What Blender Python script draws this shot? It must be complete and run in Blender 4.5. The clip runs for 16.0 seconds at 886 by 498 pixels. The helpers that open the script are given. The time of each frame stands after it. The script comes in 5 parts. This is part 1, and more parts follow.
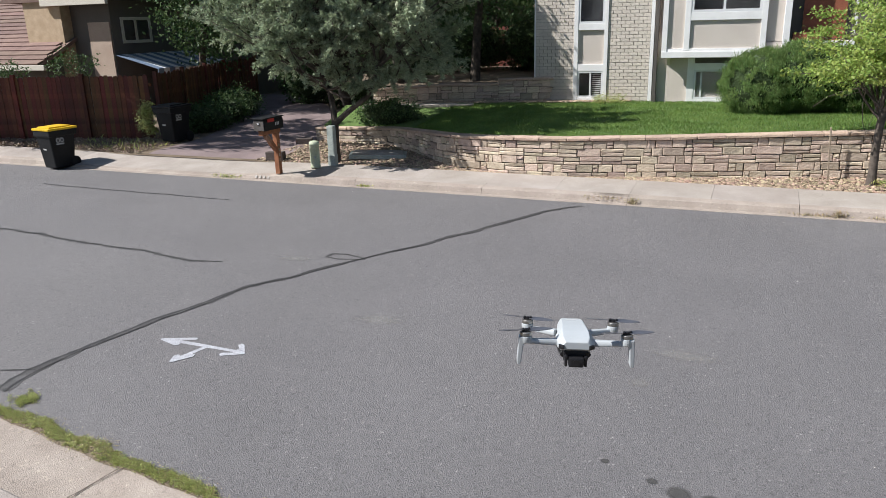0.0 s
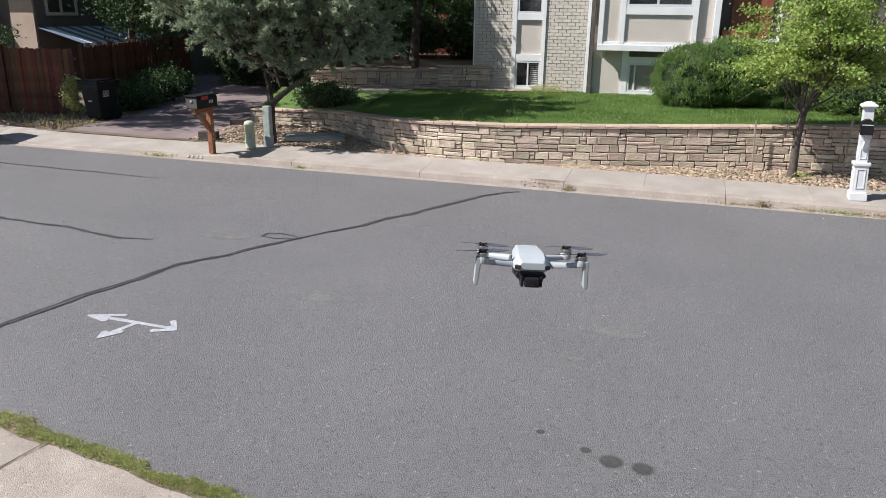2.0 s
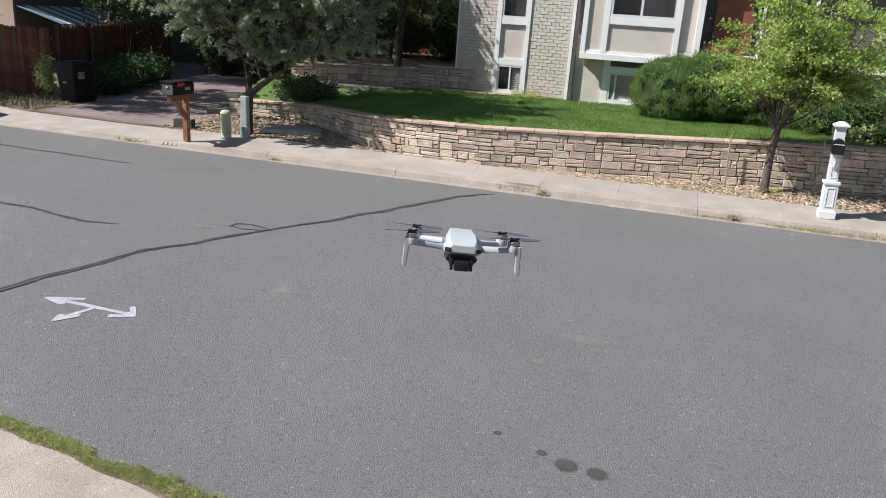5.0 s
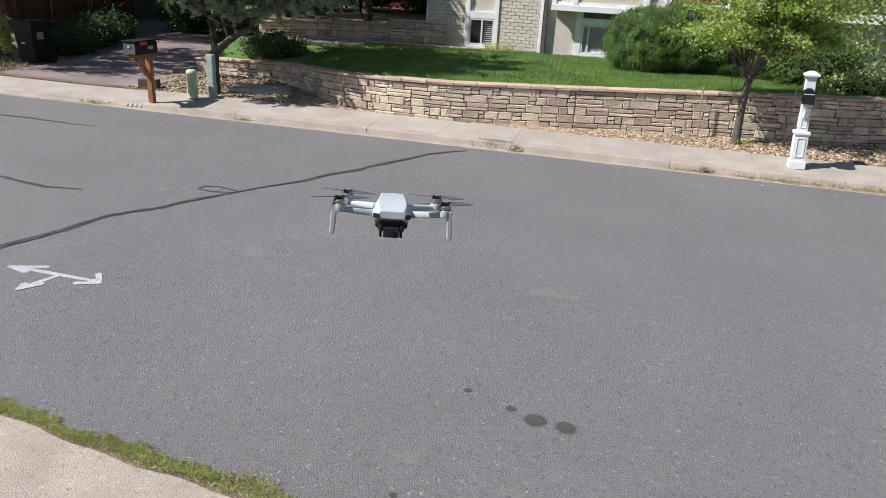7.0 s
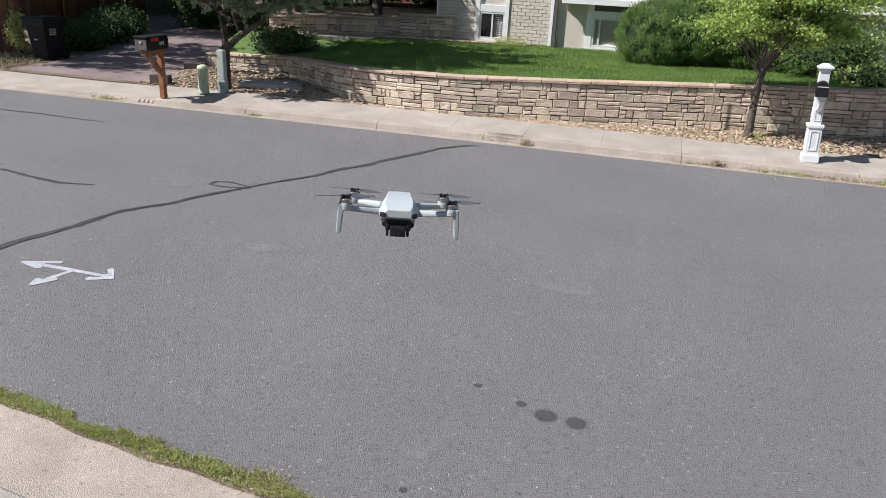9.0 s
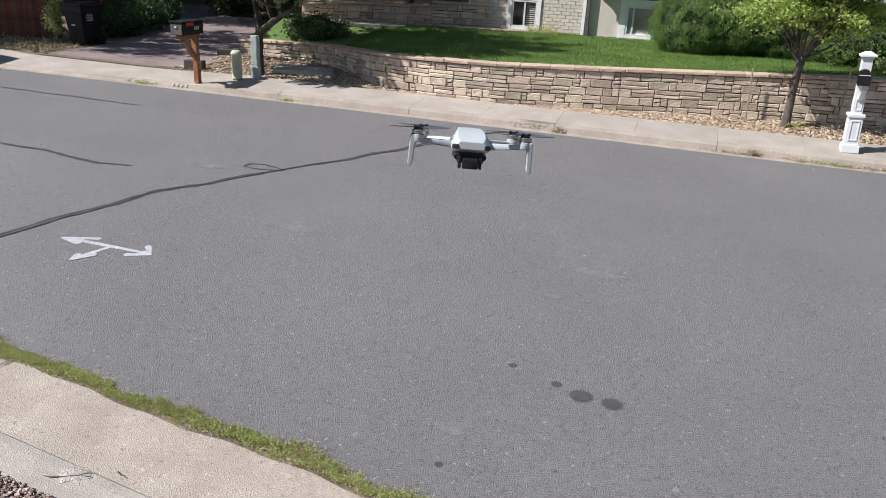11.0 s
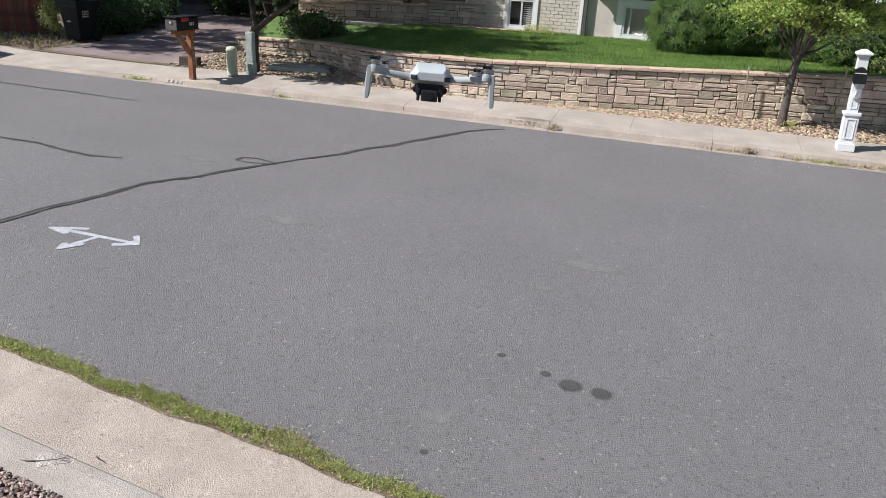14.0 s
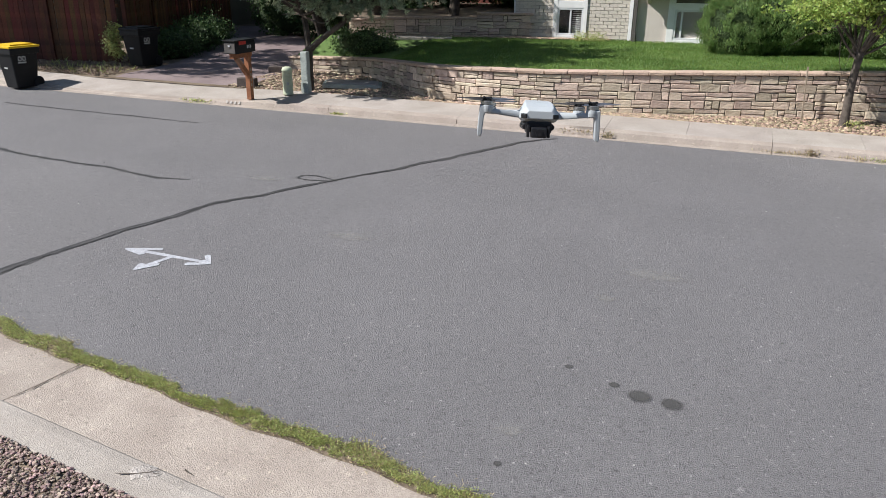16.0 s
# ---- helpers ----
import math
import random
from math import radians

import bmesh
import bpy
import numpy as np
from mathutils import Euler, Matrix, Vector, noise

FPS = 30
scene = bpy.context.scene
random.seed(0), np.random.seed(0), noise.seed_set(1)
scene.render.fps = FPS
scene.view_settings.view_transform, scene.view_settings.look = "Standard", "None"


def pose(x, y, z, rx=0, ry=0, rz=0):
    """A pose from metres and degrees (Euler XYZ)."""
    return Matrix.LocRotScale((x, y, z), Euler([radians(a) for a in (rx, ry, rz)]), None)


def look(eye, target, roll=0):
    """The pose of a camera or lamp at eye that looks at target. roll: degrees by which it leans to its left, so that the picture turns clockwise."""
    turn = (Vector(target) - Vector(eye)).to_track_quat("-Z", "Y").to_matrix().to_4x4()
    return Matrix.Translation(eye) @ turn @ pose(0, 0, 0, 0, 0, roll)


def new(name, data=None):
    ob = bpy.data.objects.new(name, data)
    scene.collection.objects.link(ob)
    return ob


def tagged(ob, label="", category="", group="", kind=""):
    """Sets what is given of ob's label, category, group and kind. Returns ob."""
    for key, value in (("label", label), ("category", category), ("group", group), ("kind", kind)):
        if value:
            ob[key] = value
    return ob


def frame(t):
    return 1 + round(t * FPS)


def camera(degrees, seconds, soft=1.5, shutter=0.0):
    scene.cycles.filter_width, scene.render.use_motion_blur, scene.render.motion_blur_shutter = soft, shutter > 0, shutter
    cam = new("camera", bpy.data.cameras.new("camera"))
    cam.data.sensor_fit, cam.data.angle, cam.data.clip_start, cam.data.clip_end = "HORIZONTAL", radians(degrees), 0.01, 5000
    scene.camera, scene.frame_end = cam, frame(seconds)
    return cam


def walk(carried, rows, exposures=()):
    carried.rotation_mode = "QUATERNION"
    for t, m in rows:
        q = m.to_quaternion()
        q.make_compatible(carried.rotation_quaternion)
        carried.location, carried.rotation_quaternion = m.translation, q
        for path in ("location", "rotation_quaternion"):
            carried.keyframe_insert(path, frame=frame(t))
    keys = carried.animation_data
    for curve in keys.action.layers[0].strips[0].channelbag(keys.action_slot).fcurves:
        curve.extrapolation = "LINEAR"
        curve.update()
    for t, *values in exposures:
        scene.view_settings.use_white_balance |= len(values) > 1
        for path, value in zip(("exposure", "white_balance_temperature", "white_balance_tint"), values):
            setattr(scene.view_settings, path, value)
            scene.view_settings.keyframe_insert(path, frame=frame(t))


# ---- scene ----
cam = camera(61.8, 16.0, soft=0.6)
PATH = [
    (0, (0.013, 0.034, 3.004), (-0.744, 1.789, 2.418), -1.6),
    (0.5, (0.009, 0.026, 2.94), (-0.706, 1.779, 2.295), -1.4),
    (1, (-0.038, -0.01, 2.894), (-0.731, 1.709, 2.143), -2.6),
    (1.5, (-0.032, 0.008, 2.873), (-0.634, 1.801, 2.222), -1.1),
    (2, (-0.014, -0.024, 2.879), (-0.604, 1.787, 2.269), 0.8),
    (2.5, (0.0, -0.042, 2.88), (-0.591, 1.778, 2.299), 2.2),
    (3, (0.001, -0.026, 2.866), (-0.589, 1.796, 2.289), 2.9),
    (5.5, (0.101, 0.052, 2.827), (-0.405, 1.884, 2.205), 4.1),
    (6, (0.134, 0.068, 2.836), (-0.343, 1.894, 2.175), 3.9),
    (6.5, (0.135, 0.093, 2.838), (-0.332, 1.906, 2.136), 3.3),
    (7, (0.134, 0.106, 2.835), (-0.328, 1.919, 2.127), 3.3),
    (7.5, (0.13, 0.114, 2.845), (-0.326, 1.926, 2.131), 3.4),
    (8, (0.137, 0.122, 2.836), (-0.321, 1.931, 2.117), 3.3),
    (8.5, (0.139, 0.126, 2.828), (-0.323, 1.933, 2.106), 3.3),
    (9, (0.139, 0.114, 2.842), (-0.349, 1.913, 2.118), 2.9),
    (9.5, (0.125, 0.1, 2.838), (-0.389, 1.891, 2.113), 2.6),
    (10, (0.11, 0.099, 2.832), (-0.425, 1.881, 2.099), 2.4),
    (12.5, (0.034, 0.025, 2.592), (-0.502, 1.799, 1.838), 4.5),
    (13, (0.086, 0.063, 2.607), (-0.423, 1.848, 1.863), 4.5),
    (13.5, (0.137, 0.104, 2.588), (-0.379, 1.891, 1.853), 4.1),
    (14, (0.139, 0.107, 2.612), (-0.408, 1.884, 1.877), 3.4),
    (14.5, (0.115, 0.095, 2.638), (-0.465, 1.865, 1.909), 2.3),
    (15, (0.086, 0.079, 2.649), (-0.518, 1.844, 1.927), 1.2),
    (15.5, (0.068, 0.046, 2.663), (-0.569, 1.801, 1.945), 0.8),
    (16, (0.054, 0.006, 2.67), (-0.623, 1.747, 1.954), 0.6),
]
walk(cam, [(t, look(eye, target, roll)) for t, eye, target, roll in PATH])

# ---- light ----
SUN_TO = Vector((0.587, 0.348, -0.731))          # the way the sunlight travels
world = bpy.data.worlds.new("sky")
scene.world = world
world.use_nodes = True
wn = world.node_tree
sky = wn.nodes.new("ShaderNodeTexSky")
sky.sky_type = "NISHITA"
sky.sun_disc = False
sky.sun_elevation = math.asin(0.731)
sky.sun_rotation = math.atan2(-0.587, -0.348)
sky.air_density, sky.dust_density = 1.0, 0.6
wn.links.new(sky.outputs[0], wn.nodes["Background"].inputs[0])
wn.nodes["Background"].inputs[1].default_value = 0.06
sun_data = bpy.data.lights.new("sun", "SUN")
sun_data.energy, sun_data.angle, sun_data.color = 4.3, radians(0.53), (1.0, 0.975, 0.945)
sun = new("sun", sun_data)
sun.matrix_world = look((-30, -20, 40), Vector((-30, -20, 40)) + SUN_TO)
scene.view_settings.exposure = 0.82

# ---- materials ----
def mat(name, dark, light, scale=8.0, rough=0.8, bump=0.3, fine=60.0, metal=0.0, spec=0.4, per="", vary=0.25, depth=0.01, stains=0.0, stain=(0.1, 0.09, 0.08), patch=0.9):
    """Two scales of noise between two colours, fine grain as relief, and piece-to-piece variation (per: object or island)."""
    m = bpy.data.materials.new(name)
    m.use_nodes = True
    t = m.node_tree
    n, l = t.nodes, t.links
    b = n["Principled BSDF"]
    b.inputs["Roughness"].default_value, b.inputs["Metallic"].default_value = rough, metal
    b.inputs["Specular IOR Level"].default_value = spec
    tc = n.new("ShaderNodeTexCoord")
    def noise_node(sc, det=4.0):
        q = n.new("ShaderNodeTexNoise")
        q.inputs["Scale"].default_value, q.inputs["Detail"].default_value = sc, det
        l.new(tc.outputs["Object"], q.inputs["Vector"])
        return q
    def mixed(kind, fac, a, c):
        q = n.new("ShaderNodeMix")
        q.data_type, q.blend_type = "RGBA", kind
        for sock, value in ((q.inputs[0], fac), (q.inputs[6], a), (q.inputs[7], c)):
            if hasattr(value, "links"):
                l.new(value, sock)
            else:
                sock.default_value = value
        return q.outputs[2]
    big, small = noise_node(scale), noise_node(fine, 6.0)
    ramp = n.new("ShaderNodeValToRGB")
    ramp.color_ramp.elements[0].position, ramp.color_ramp.elements[1].position = 0.3, 0.7
    ramp.color_ramp.elements[0].color, ramp.color_ramp.elements[1].color = (*dark, 1), (*light, 1)
    l.new(big.outputs[0], ramp.inputs[0])
    col = ramp.outputs[0]
    r2 = n.new("ShaderNodeValToRGB")
    r2.color_ramp.elements[0].position, r2.color_ramp.elements[1].position = 0.3, 0.72
    lo = 1 - patch * 0.35
    r2.color_ramp.elements[0].color, r2.color_ramp.elements[1].color = (lo, lo, lo, 1), (1, 1, 1, 1)
    l.new(small.outputs[0], r2.inputs[0])
    col = mixed("MULTIPLY", 1.0, col, r2.outputs[0])
    if stains:
        s = noise_node(scale * 0.23, 5.0)
        r3 = n.new("ShaderNodeValToRGB")
        r3.color_ramp.elements[0].position, r3.color_ramp.elements[1].position = 0.52, 0.75
        r3.color_ramp.elements[0].color, r3.color_ramp.elements[1].color = (0, 0, 0, 1), (stains, stains, stains, 1)
        l.new(s.outputs[0], r3.inputs[0])
        col = mixed("MIX", r3.outputs[0], col, (*stain, 1))
    if per:
        rnd = n.new("ShaderNodeObjectInfo").outputs["Random"] if per == "object" else n.new("ShaderNodeNewGeometry").outputs["Random Per Island"]
        hsv = n.new("ShaderNodeHueSaturation")
        mr = n.new("ShaderNodeMapRange")
        mr.inputs[3].default_value, mr.inputs[4].default_value = 1 - vary, 1 + vary
        l.new(rnd, mr.inputs[0])
        l.new(mr.outputs[0], hsv.inputs["Value"])
        mh = n.new("ShaderNodeMapRange")
        mh.inputs[3].default_value, mh.inputs[4].default_value = 0.5 - vary * 0.08, 0.5 + vary * 0.08
        fr = n.new("ShaderNodeMath")
        fr.operation = "FRACT"
        mu = n.new("ShaderNodeMath")
        mu.operation, mu.inputs[1].default_value = "MULTIPLY", 7.31
        l.new(rnd, mu.inputs[0])
        l.new(mu.outputs[0], fr.inputs[0])
        l.new(fr.outputs[0], mh.inputs[0])
        l.new(mh.outputs[0], hsv.inputs["Hue"])
        l.new(col, hsv.inputs["Color"])
        col = hsv.outputs[0]
    l.new(col, b.inputs["Base Color"])
    if bump:
        bp = n.new("ShaderNodeBump")
        bp.inputs["Strength"].default_value, bp.inputs["Distance"].default_value = bump, depth
        l.new(small.outputs[0], bp.inputs["Height"])
        l.new(bp.outputs[0], b.inputs["Normal"])
    return m

def leaf_mat(name, dark, light, vary=0.3, through_light=0.3, rough=0.5):
    m = mat(name, dark, light, 1.3, rough, 0.0, 30.0, per="island", vary=vary, spec=0.3)
    t = m.node_tree
    b, out = t.nodes["Principled BSDF"], t.nodes["Material Output"]
    tr = t.nodes.new("ShaderNodeBsdfTranslucent")
    mx = t.nodes.new("ShaderNodeMixShader")
    mx.inputs[0].default_value = through_light
    t.links.new(b.inputs["Base Color"].links[0].from_socket, tr.inputs["Color"])
    t.links.new(b.outputs[0], mx.inputs[1])
    t.links.new(tr.outputs[0], mx.inputs[2])
    t.links.new(mx.outputs[0], out.inputs["Surface"])
    return m

def grained(m, layers, relief=0.6):
    """Adds stone grains, lighter and darker than the ground colour: (scale, low, high, dark, light) a layer."""
    t = m.node_tree
    n, l = t.nodes, t.links
    b = n["Principled BSDF"]
    old = b.inputs["Base Color"].links[0].from_socket
    tc = n.new("ShaderNodeTexCoord")
    for scale, lo, hi, dark, light in layers:
        v = n.new("ShaderNodeTexVoronoi")
        v.inputs["Scale"].default_value = scale
        l.new(tc.outputs["Object"], v.inputs["Vector"])
        sep = n.new("ShaderNodeSeparateColor")
        l.new(v.outputs["Color"], sep.inputs[0])
        rp = n.new("ShaderNodeValToRGB")
        e = rp.color_ramp.elements
        e[0].position, e[0].color = 0.0, (dark, dark, dark, 1)
        e[1].position, e[1].color = 1.0, (light, light, light * 0.97, 1)
        for pos in (lo, hi):
            q = e.new(pos)
            q.color = (1, 1, 1, 1)
        l.new(sep.outputs[0], rp.inputs[0])
        q = n.new("ShaderNodeMix")
        q.data_type, q.blend_type = "RGBA", "MULTIPLY"
        q.inputs[0].default_value = 1.0
        l.new(old, q.inputs[6])
        l.new(rp.outputs[0], q.inputs[7])
        old = q.outputs[2]
        last = v.outputs["Distance"]
    l.new(old, b.inputs["Base Color"])
    bp = n.new("ShaderNodeBump")
    bp.inputs["Strength"].default_value, bp.inputs["Distance"].default_value = relief, 0.006
    l.new(last, bp.inputs["Height"])
    l.new(b.inputs["Normal"].links[0].from_socket, bp.inputs["Normal"])
    l.new(bp.outputs[0], b.inputs["Normal"])
    return m
ASPHALT = grained(mat("asphalt", (0.158, 0.152, 0.156), (0.182, 0.175, 0.179), 0.5, 0.8, 1.0, 90.0, depth=0.012, stains=0.35, stain=(0.205, 0.197, 0.196), spec=0.4, patch=0.45),
                  [(38.0, 0.06, 0.995, 0.8, 1.4), (75.0, 0.08, 0.985, 0.6, 1.9), (160.0, 0.35, 0.75, 0.7, 1.34)])
TAR = mat("tar", (0.03, 0.03, 0.031), (0.055, 0.054, 0.053), 6.0, 0.6, 0.5, 90.0)
TARWORN = mat("worn_tar", (0.062, 0.06, 0.06), (0.12, 0.116, 0.117), 9.0, 0.7, 0.8, 110.0, stains=0.8, stain=(0.15, 0.145, 0.147), patch=1.2)
OIL = mat("oil_stain", (0.07, 0.068, 0.066), (0.1, 0.097, 0.094), 12.0, 0.75, 0.8, 150.0)
DUST = mat("dust_stain", (0.165, 0.16, 0.156), (0.21, 0.203, 0.197), 5.0, 0.85, 0.8, 150.0)
ROADPAINT = mat("road_paint", (0.42, 0.43, 0.47), (0.58, 0.59, 0.63), 14.0, 0.7, 0.6, 90.0, stains=0.7, stain=(0.26, 0.26, 0.27), patch=1.4)
CONCRETE = grained(mat("concrete", (0.33, 0.29, 0.258), (0.43, 0.385, 0.35), 2.2, 0.85, 0.5, 90.0, patch=0.7, per="object", vary=0.06, stains=0.5, stain=(0.3, 0.262, 0.235)), [(50.0, 0.04, 0.96, 0.8, 1.22), (140.0, 0.2, 0.8, 0.88, 1.1)], 0.4)
CURBCON = grained(mat("curb_concrete", (0.33, 0.277, 0.24), (0.43, 0.37, 0.322), 2.6, 0.85, 0.6, 90.0, patch=0.8, per="object", vary=0.06, stains=0.6, stain=(0.28, 0.235, 0.2)), [(45.0, 0.05, 0.95, 0.75, 1.3), (130.0, 0.25, 0.8, 0.86, 1.12)], 0.5)
DRIVE = mat("driveway_paving", (0.19, 0.145, 0.145), (0.27, 0.21, 0.205), 1.6, 0.85, 0.6, 70.0, stains=0.5, stain=(0.14, 0.11, 0.11))
SOIL = mat("soil", (0.12, 0.088, 0.06), (0.23, 0.18, 0.13), 2.5, 0.95, 0.8, 40.0, depth=0.03, stains=0.5, stain=(0.3, 0.25, 0.18))
LAWN = mat("lawn_turf", (0.098, 0.168, 0.038), (0.158, 0.255, 0.07), 0.9, 0.9, 1.0, 45.0, depth=0.05)
BLADE = leaf_mat("grass_blade", (0.145, 0.24, 0.055), (0.25, 0.375, 0.1), 0.35, 0.35)
WEED = leaf_mat("weed_leaf", (0.36, 0.41, 0.12), (0.56, 0.59, 0.25), 0.5, 0.4)
DRYGRASS = leaf_mat("dry_grass", (0.36, 0.29, 0.17), (0.55, 0.46, 0.3), 0.35, 0.2, 0.8)
STONE = mat("wall_stone", (0.43, 0.34, 0.265), (0.68, 0.57, 0.455), 7.0, 0.88, 0.9, 40.0, per="object", vary=0.3, depth=0.02, stains=0.5, stain=(0.32, 0.235, 0.18))
STONEI = mat("wall_stone_joined", (0.43, 0.34, 0.265), (0.68, 0.57, 0.455), 7.0, 0.88, 0.9, 40.0, per="island", vary=0.3, depth=0.02, stains=0.5, stain=(0.32, 0.235, 0.18))
CAP = mat("cap_stone", (0.42, 0.3, 0.23), (0.56, 0.43, 0.34), 5.0, 0.88, 0.8, 45.0, per="object", vary=0.12, depth=0.015)
JOINT = mat("wall_joint", (0.08, 0.065, 0.052), (0.14, 0.115, 0.095), 8.0, 0.95, 0.5)
GRAVEL = mat("river_gravel", (0.27, 0.195, 0.135), (0.46, 0.36, 0.26), 9.0, 0.8, 0.4, 60.0, per="island", vary=0.5)
REDGRAVEL = mat("red_gravel", (0.24, 0.175, 0.152), (0.42, 0.318, 0.28), 14.0, 0.85, 0.5, 90.0, per="island", vary=0.6)
BRICK = mat("painted_brick", (0.64, 0.575, 0.505), (0.73, 0.665, 0.59), 3.0, 0.75, 0.5, 50.0, per="object", vary=0.05)
BRICKI = mat("painted_brick_joined", (0.64, 0.575, 0.505), (0.73, 0.665, 0.59), 3.0, 0.75, 0.5, 50.0, per="island", vary=0.05)
MORTAR = mat("mortar", (0.36, 0.325, 0.285), (0.45, 0.41, 0.365), 9.0, 0.95, 0.4)
STUCCO = mat("stucco", (0.62, 0.555, 0.5), (0.69, 0.625, 0.565), 1.5, 0.85, 0.6, 90.0, stains=0.25, stain=(0.57, 0.51, 0.46))
WHITE = mat("white_trim", (0.72, 0.72, 0.72), (0.82, 0.82, 0.82), 3.0, 0.5, 0.15, 40.0, patch=0.25)
VINYL = mat("white_vinyl", (0.62, 0.63, 0.65), (0.68, 0.69, 0.7), 4.0, 0.4, 0.1, 40.0, patch=0.2)
# Near-black window backing that paints the darkness of unlit rooms.
ROOMSHADE = mat("room_shade", (0.02, 0.02, 0.022), (0.05, 0.05, 0.055), 2.0, 0.9, 0.0)
BLIND = mat("blind_slat", (0.45, 0.44, 0.42), (0.55, 0.54, 0.52), 3.0, 0.6, 0.0)
METALDARK = mat("downspout_metal", (0.1, 0.09, 0.085), (0.15, 0.135, 0.125), 3.0, 0.5, 0.1, metal=0.2)
FENCE = mat("fence_wood", (0.06, 0.021, 0.011), (0.165, 0.056, 0.025), 3.0, 0.75, 0.5, 30.0, per="object", vary=0.35, stains=0.5, stain=(0.2, 0.1, 0.06))
BARK = mat("bark", (0.05, 0.04, 0.032), (0.13, 0.105, 0.085), 9.0, 0.95, 1.0, 30.0, depth=0.03)
BARKPALE = mat("pale_bark", (0.07, 0.057, 0.048), (0.15, 0.125, 0.105), 11.0, 0.9, 0.8, 40.0, depth=0.01)
NEEDLE = leaf_mat("pine_needle", (0.27, 0.34, 0.21), (0.48, 0.55, 0.37), 0.4, 0.25)
LOCUST = leaf_mat("lime_leaf", (0.28, 0.4, 0.085), (0.46, 0.57, 0.17), 0.3, 0.48)
YEW = leaf_mat("yew_leaf", (0.115, 0.195, 0.055), (0.22, 0.33, 0.1), 0.35, 0.15)
# Dark fill for shrub cores, with the shade between leaves put into its colour.
SHADECORE = mat("foliage_shade", (0.02, 0.04, 0.012), (0.045, 0.075, 0.022), 6.0, 0.95, 1.0, 25.0, depth=0.06)
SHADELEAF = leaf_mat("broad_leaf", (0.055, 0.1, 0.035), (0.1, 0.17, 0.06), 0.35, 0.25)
IVY = leaf_mat("pale_leaf", (0.26, 0.34, 0.12), (0.42, 0.49, 0.2), 0.3, 0.3)
POSTWOOD = mat("post_wood", (0.24, 0.09, 0.04), (0.36, 0.15, 0.07), 7.0, 0.7, 0.5, 40.0, stains=0.5, stain=(0.3, 0.24, 0.19))
BLACKMETAL = mat("black_metal", (0.008, 0.008, 0.009), (0.016, 0.016, 0.018), 5.0, 0.55, 0.1, spec=0.25)
REDFLAG = mat("red_flag", (0.45, 0.03, 0.025), (0.55, 0.05, 0.04), 5.0, 0.45, 0.0)
PEDGREEN = mat("pedestal_green", (0.43, 0.48, 0.34), (0.52, 0.57, 0.42), 4.0, 0.6, 0.2, 40.0)
SLEEVE = mat("sleeve_grey_green", (0.33, 0.37, 0.34), (0.43, 0.47, 0.44), 6.0, 0.6, 0.3, 40.0, stains=0.4, stain=(0.2, 0.22, 0.19))
BINBLACK = mat("bin_plastic", (0.009, 0.0095, 0.011), (0.018, 0.0185, 0.021), 3.0, 0.55, 0.2, 60.0, spec=0.22)
BINYELLOW = mat("bin_lid_yellow", (0.75, 0.46, 0.01), (0.85, 0.55, 0.02), 3.0, 0.45, 0.1)
SIGNWHITE = mat("mark_white", (0.5, 0.5, 0.5), (0.62, 0.62, 0.62), 6.0, 0.6, 0.0)
TIMBER = mat("edging_timber", (0.07, 0.055, 0.05), (0.13, 0.105, 0.095), 6.0, 0.9, 0.7, 30.0)
ROOFTILE = mat("roof_tile", (0.165, 0.105, 0.088), (0.25, 0.17, 0.14), 2.0, 0.85, 0.5, 40.0, per="object", vary=0.15)
# Grey neighbour stucco; on the beige house's balcony it paints shade.
HOUSEDARK = mat("grey_and_shade_stucco", (0.13, 0.115, 0.105), (0.165, 0.145, 0.13), 1.2, 0.9, 0.5, 70.0)
HOUSETAN = mat("tan_brick", (0.42, 0.31, 0.2), (0.55, 0.42, 0.29), 5.0, 0.85, 0.5, 40.0)
# Stucco colour with the sunlight on the neighbour's front put into it.
LITSTUCCO = mat("sunlit_stucco", (0.42, 0.32, 0.255), (0.5, 0.39, 0.315), 1.5, 0.88, 0.5, 80.0)
CREAM = mat("cream_frame", (0.62, 0.58, 0.5), (0.7, 0.66, 0.58), 3.0, 0.6, 0.1)
AWNBLUE = mat("awning_blue", (0.15, 0.21, 0.31), (0.21, 0.28, 0.4), 3.0, 0.5, 0.1)
STAKE = mat("stake_wood", (0.3, 0.24, 0.18), (0.42, 0.34, 0.26), 9.0, 0.85, 0.4)
WICKER = mat("balcony_wood", (0.22, 0.07, 0.04), (0.32, 0.11, 0.06), 4.0, 0.6, 0.3)
DRONEGREY = mat("drone_shell", (0.385, 0.415, 0.435), (0.415, 0.445, 0.465), 30.0, 0.42, 0.05, 400.0, patch=0.1, depth=0.0005)
DRONEDARK = mat("drone_black", (0.012, 0.012, 0.014), (0.025, 0.025, 0.028), 40.0, 0.35, 0.05, 300.0)
MOTOR = mat("motor_metal", (0.3, 0.29, 0.28), (0.42, 0.41, 0.39), 60.0, 0.35, 0.1, 300.0, metal=0.8)
PROP = mat("propeller_grey", (0.06, 0.065, 0.08), (0.1, 0.105, 0.125), 40.0, 0.35, 0.0)
LENS = mat("camera_lens", (0.004, 0.004, 0.006), (0.01, 0.01, 0.014), 40.0, 0.08, 0.0, spec=0.8)

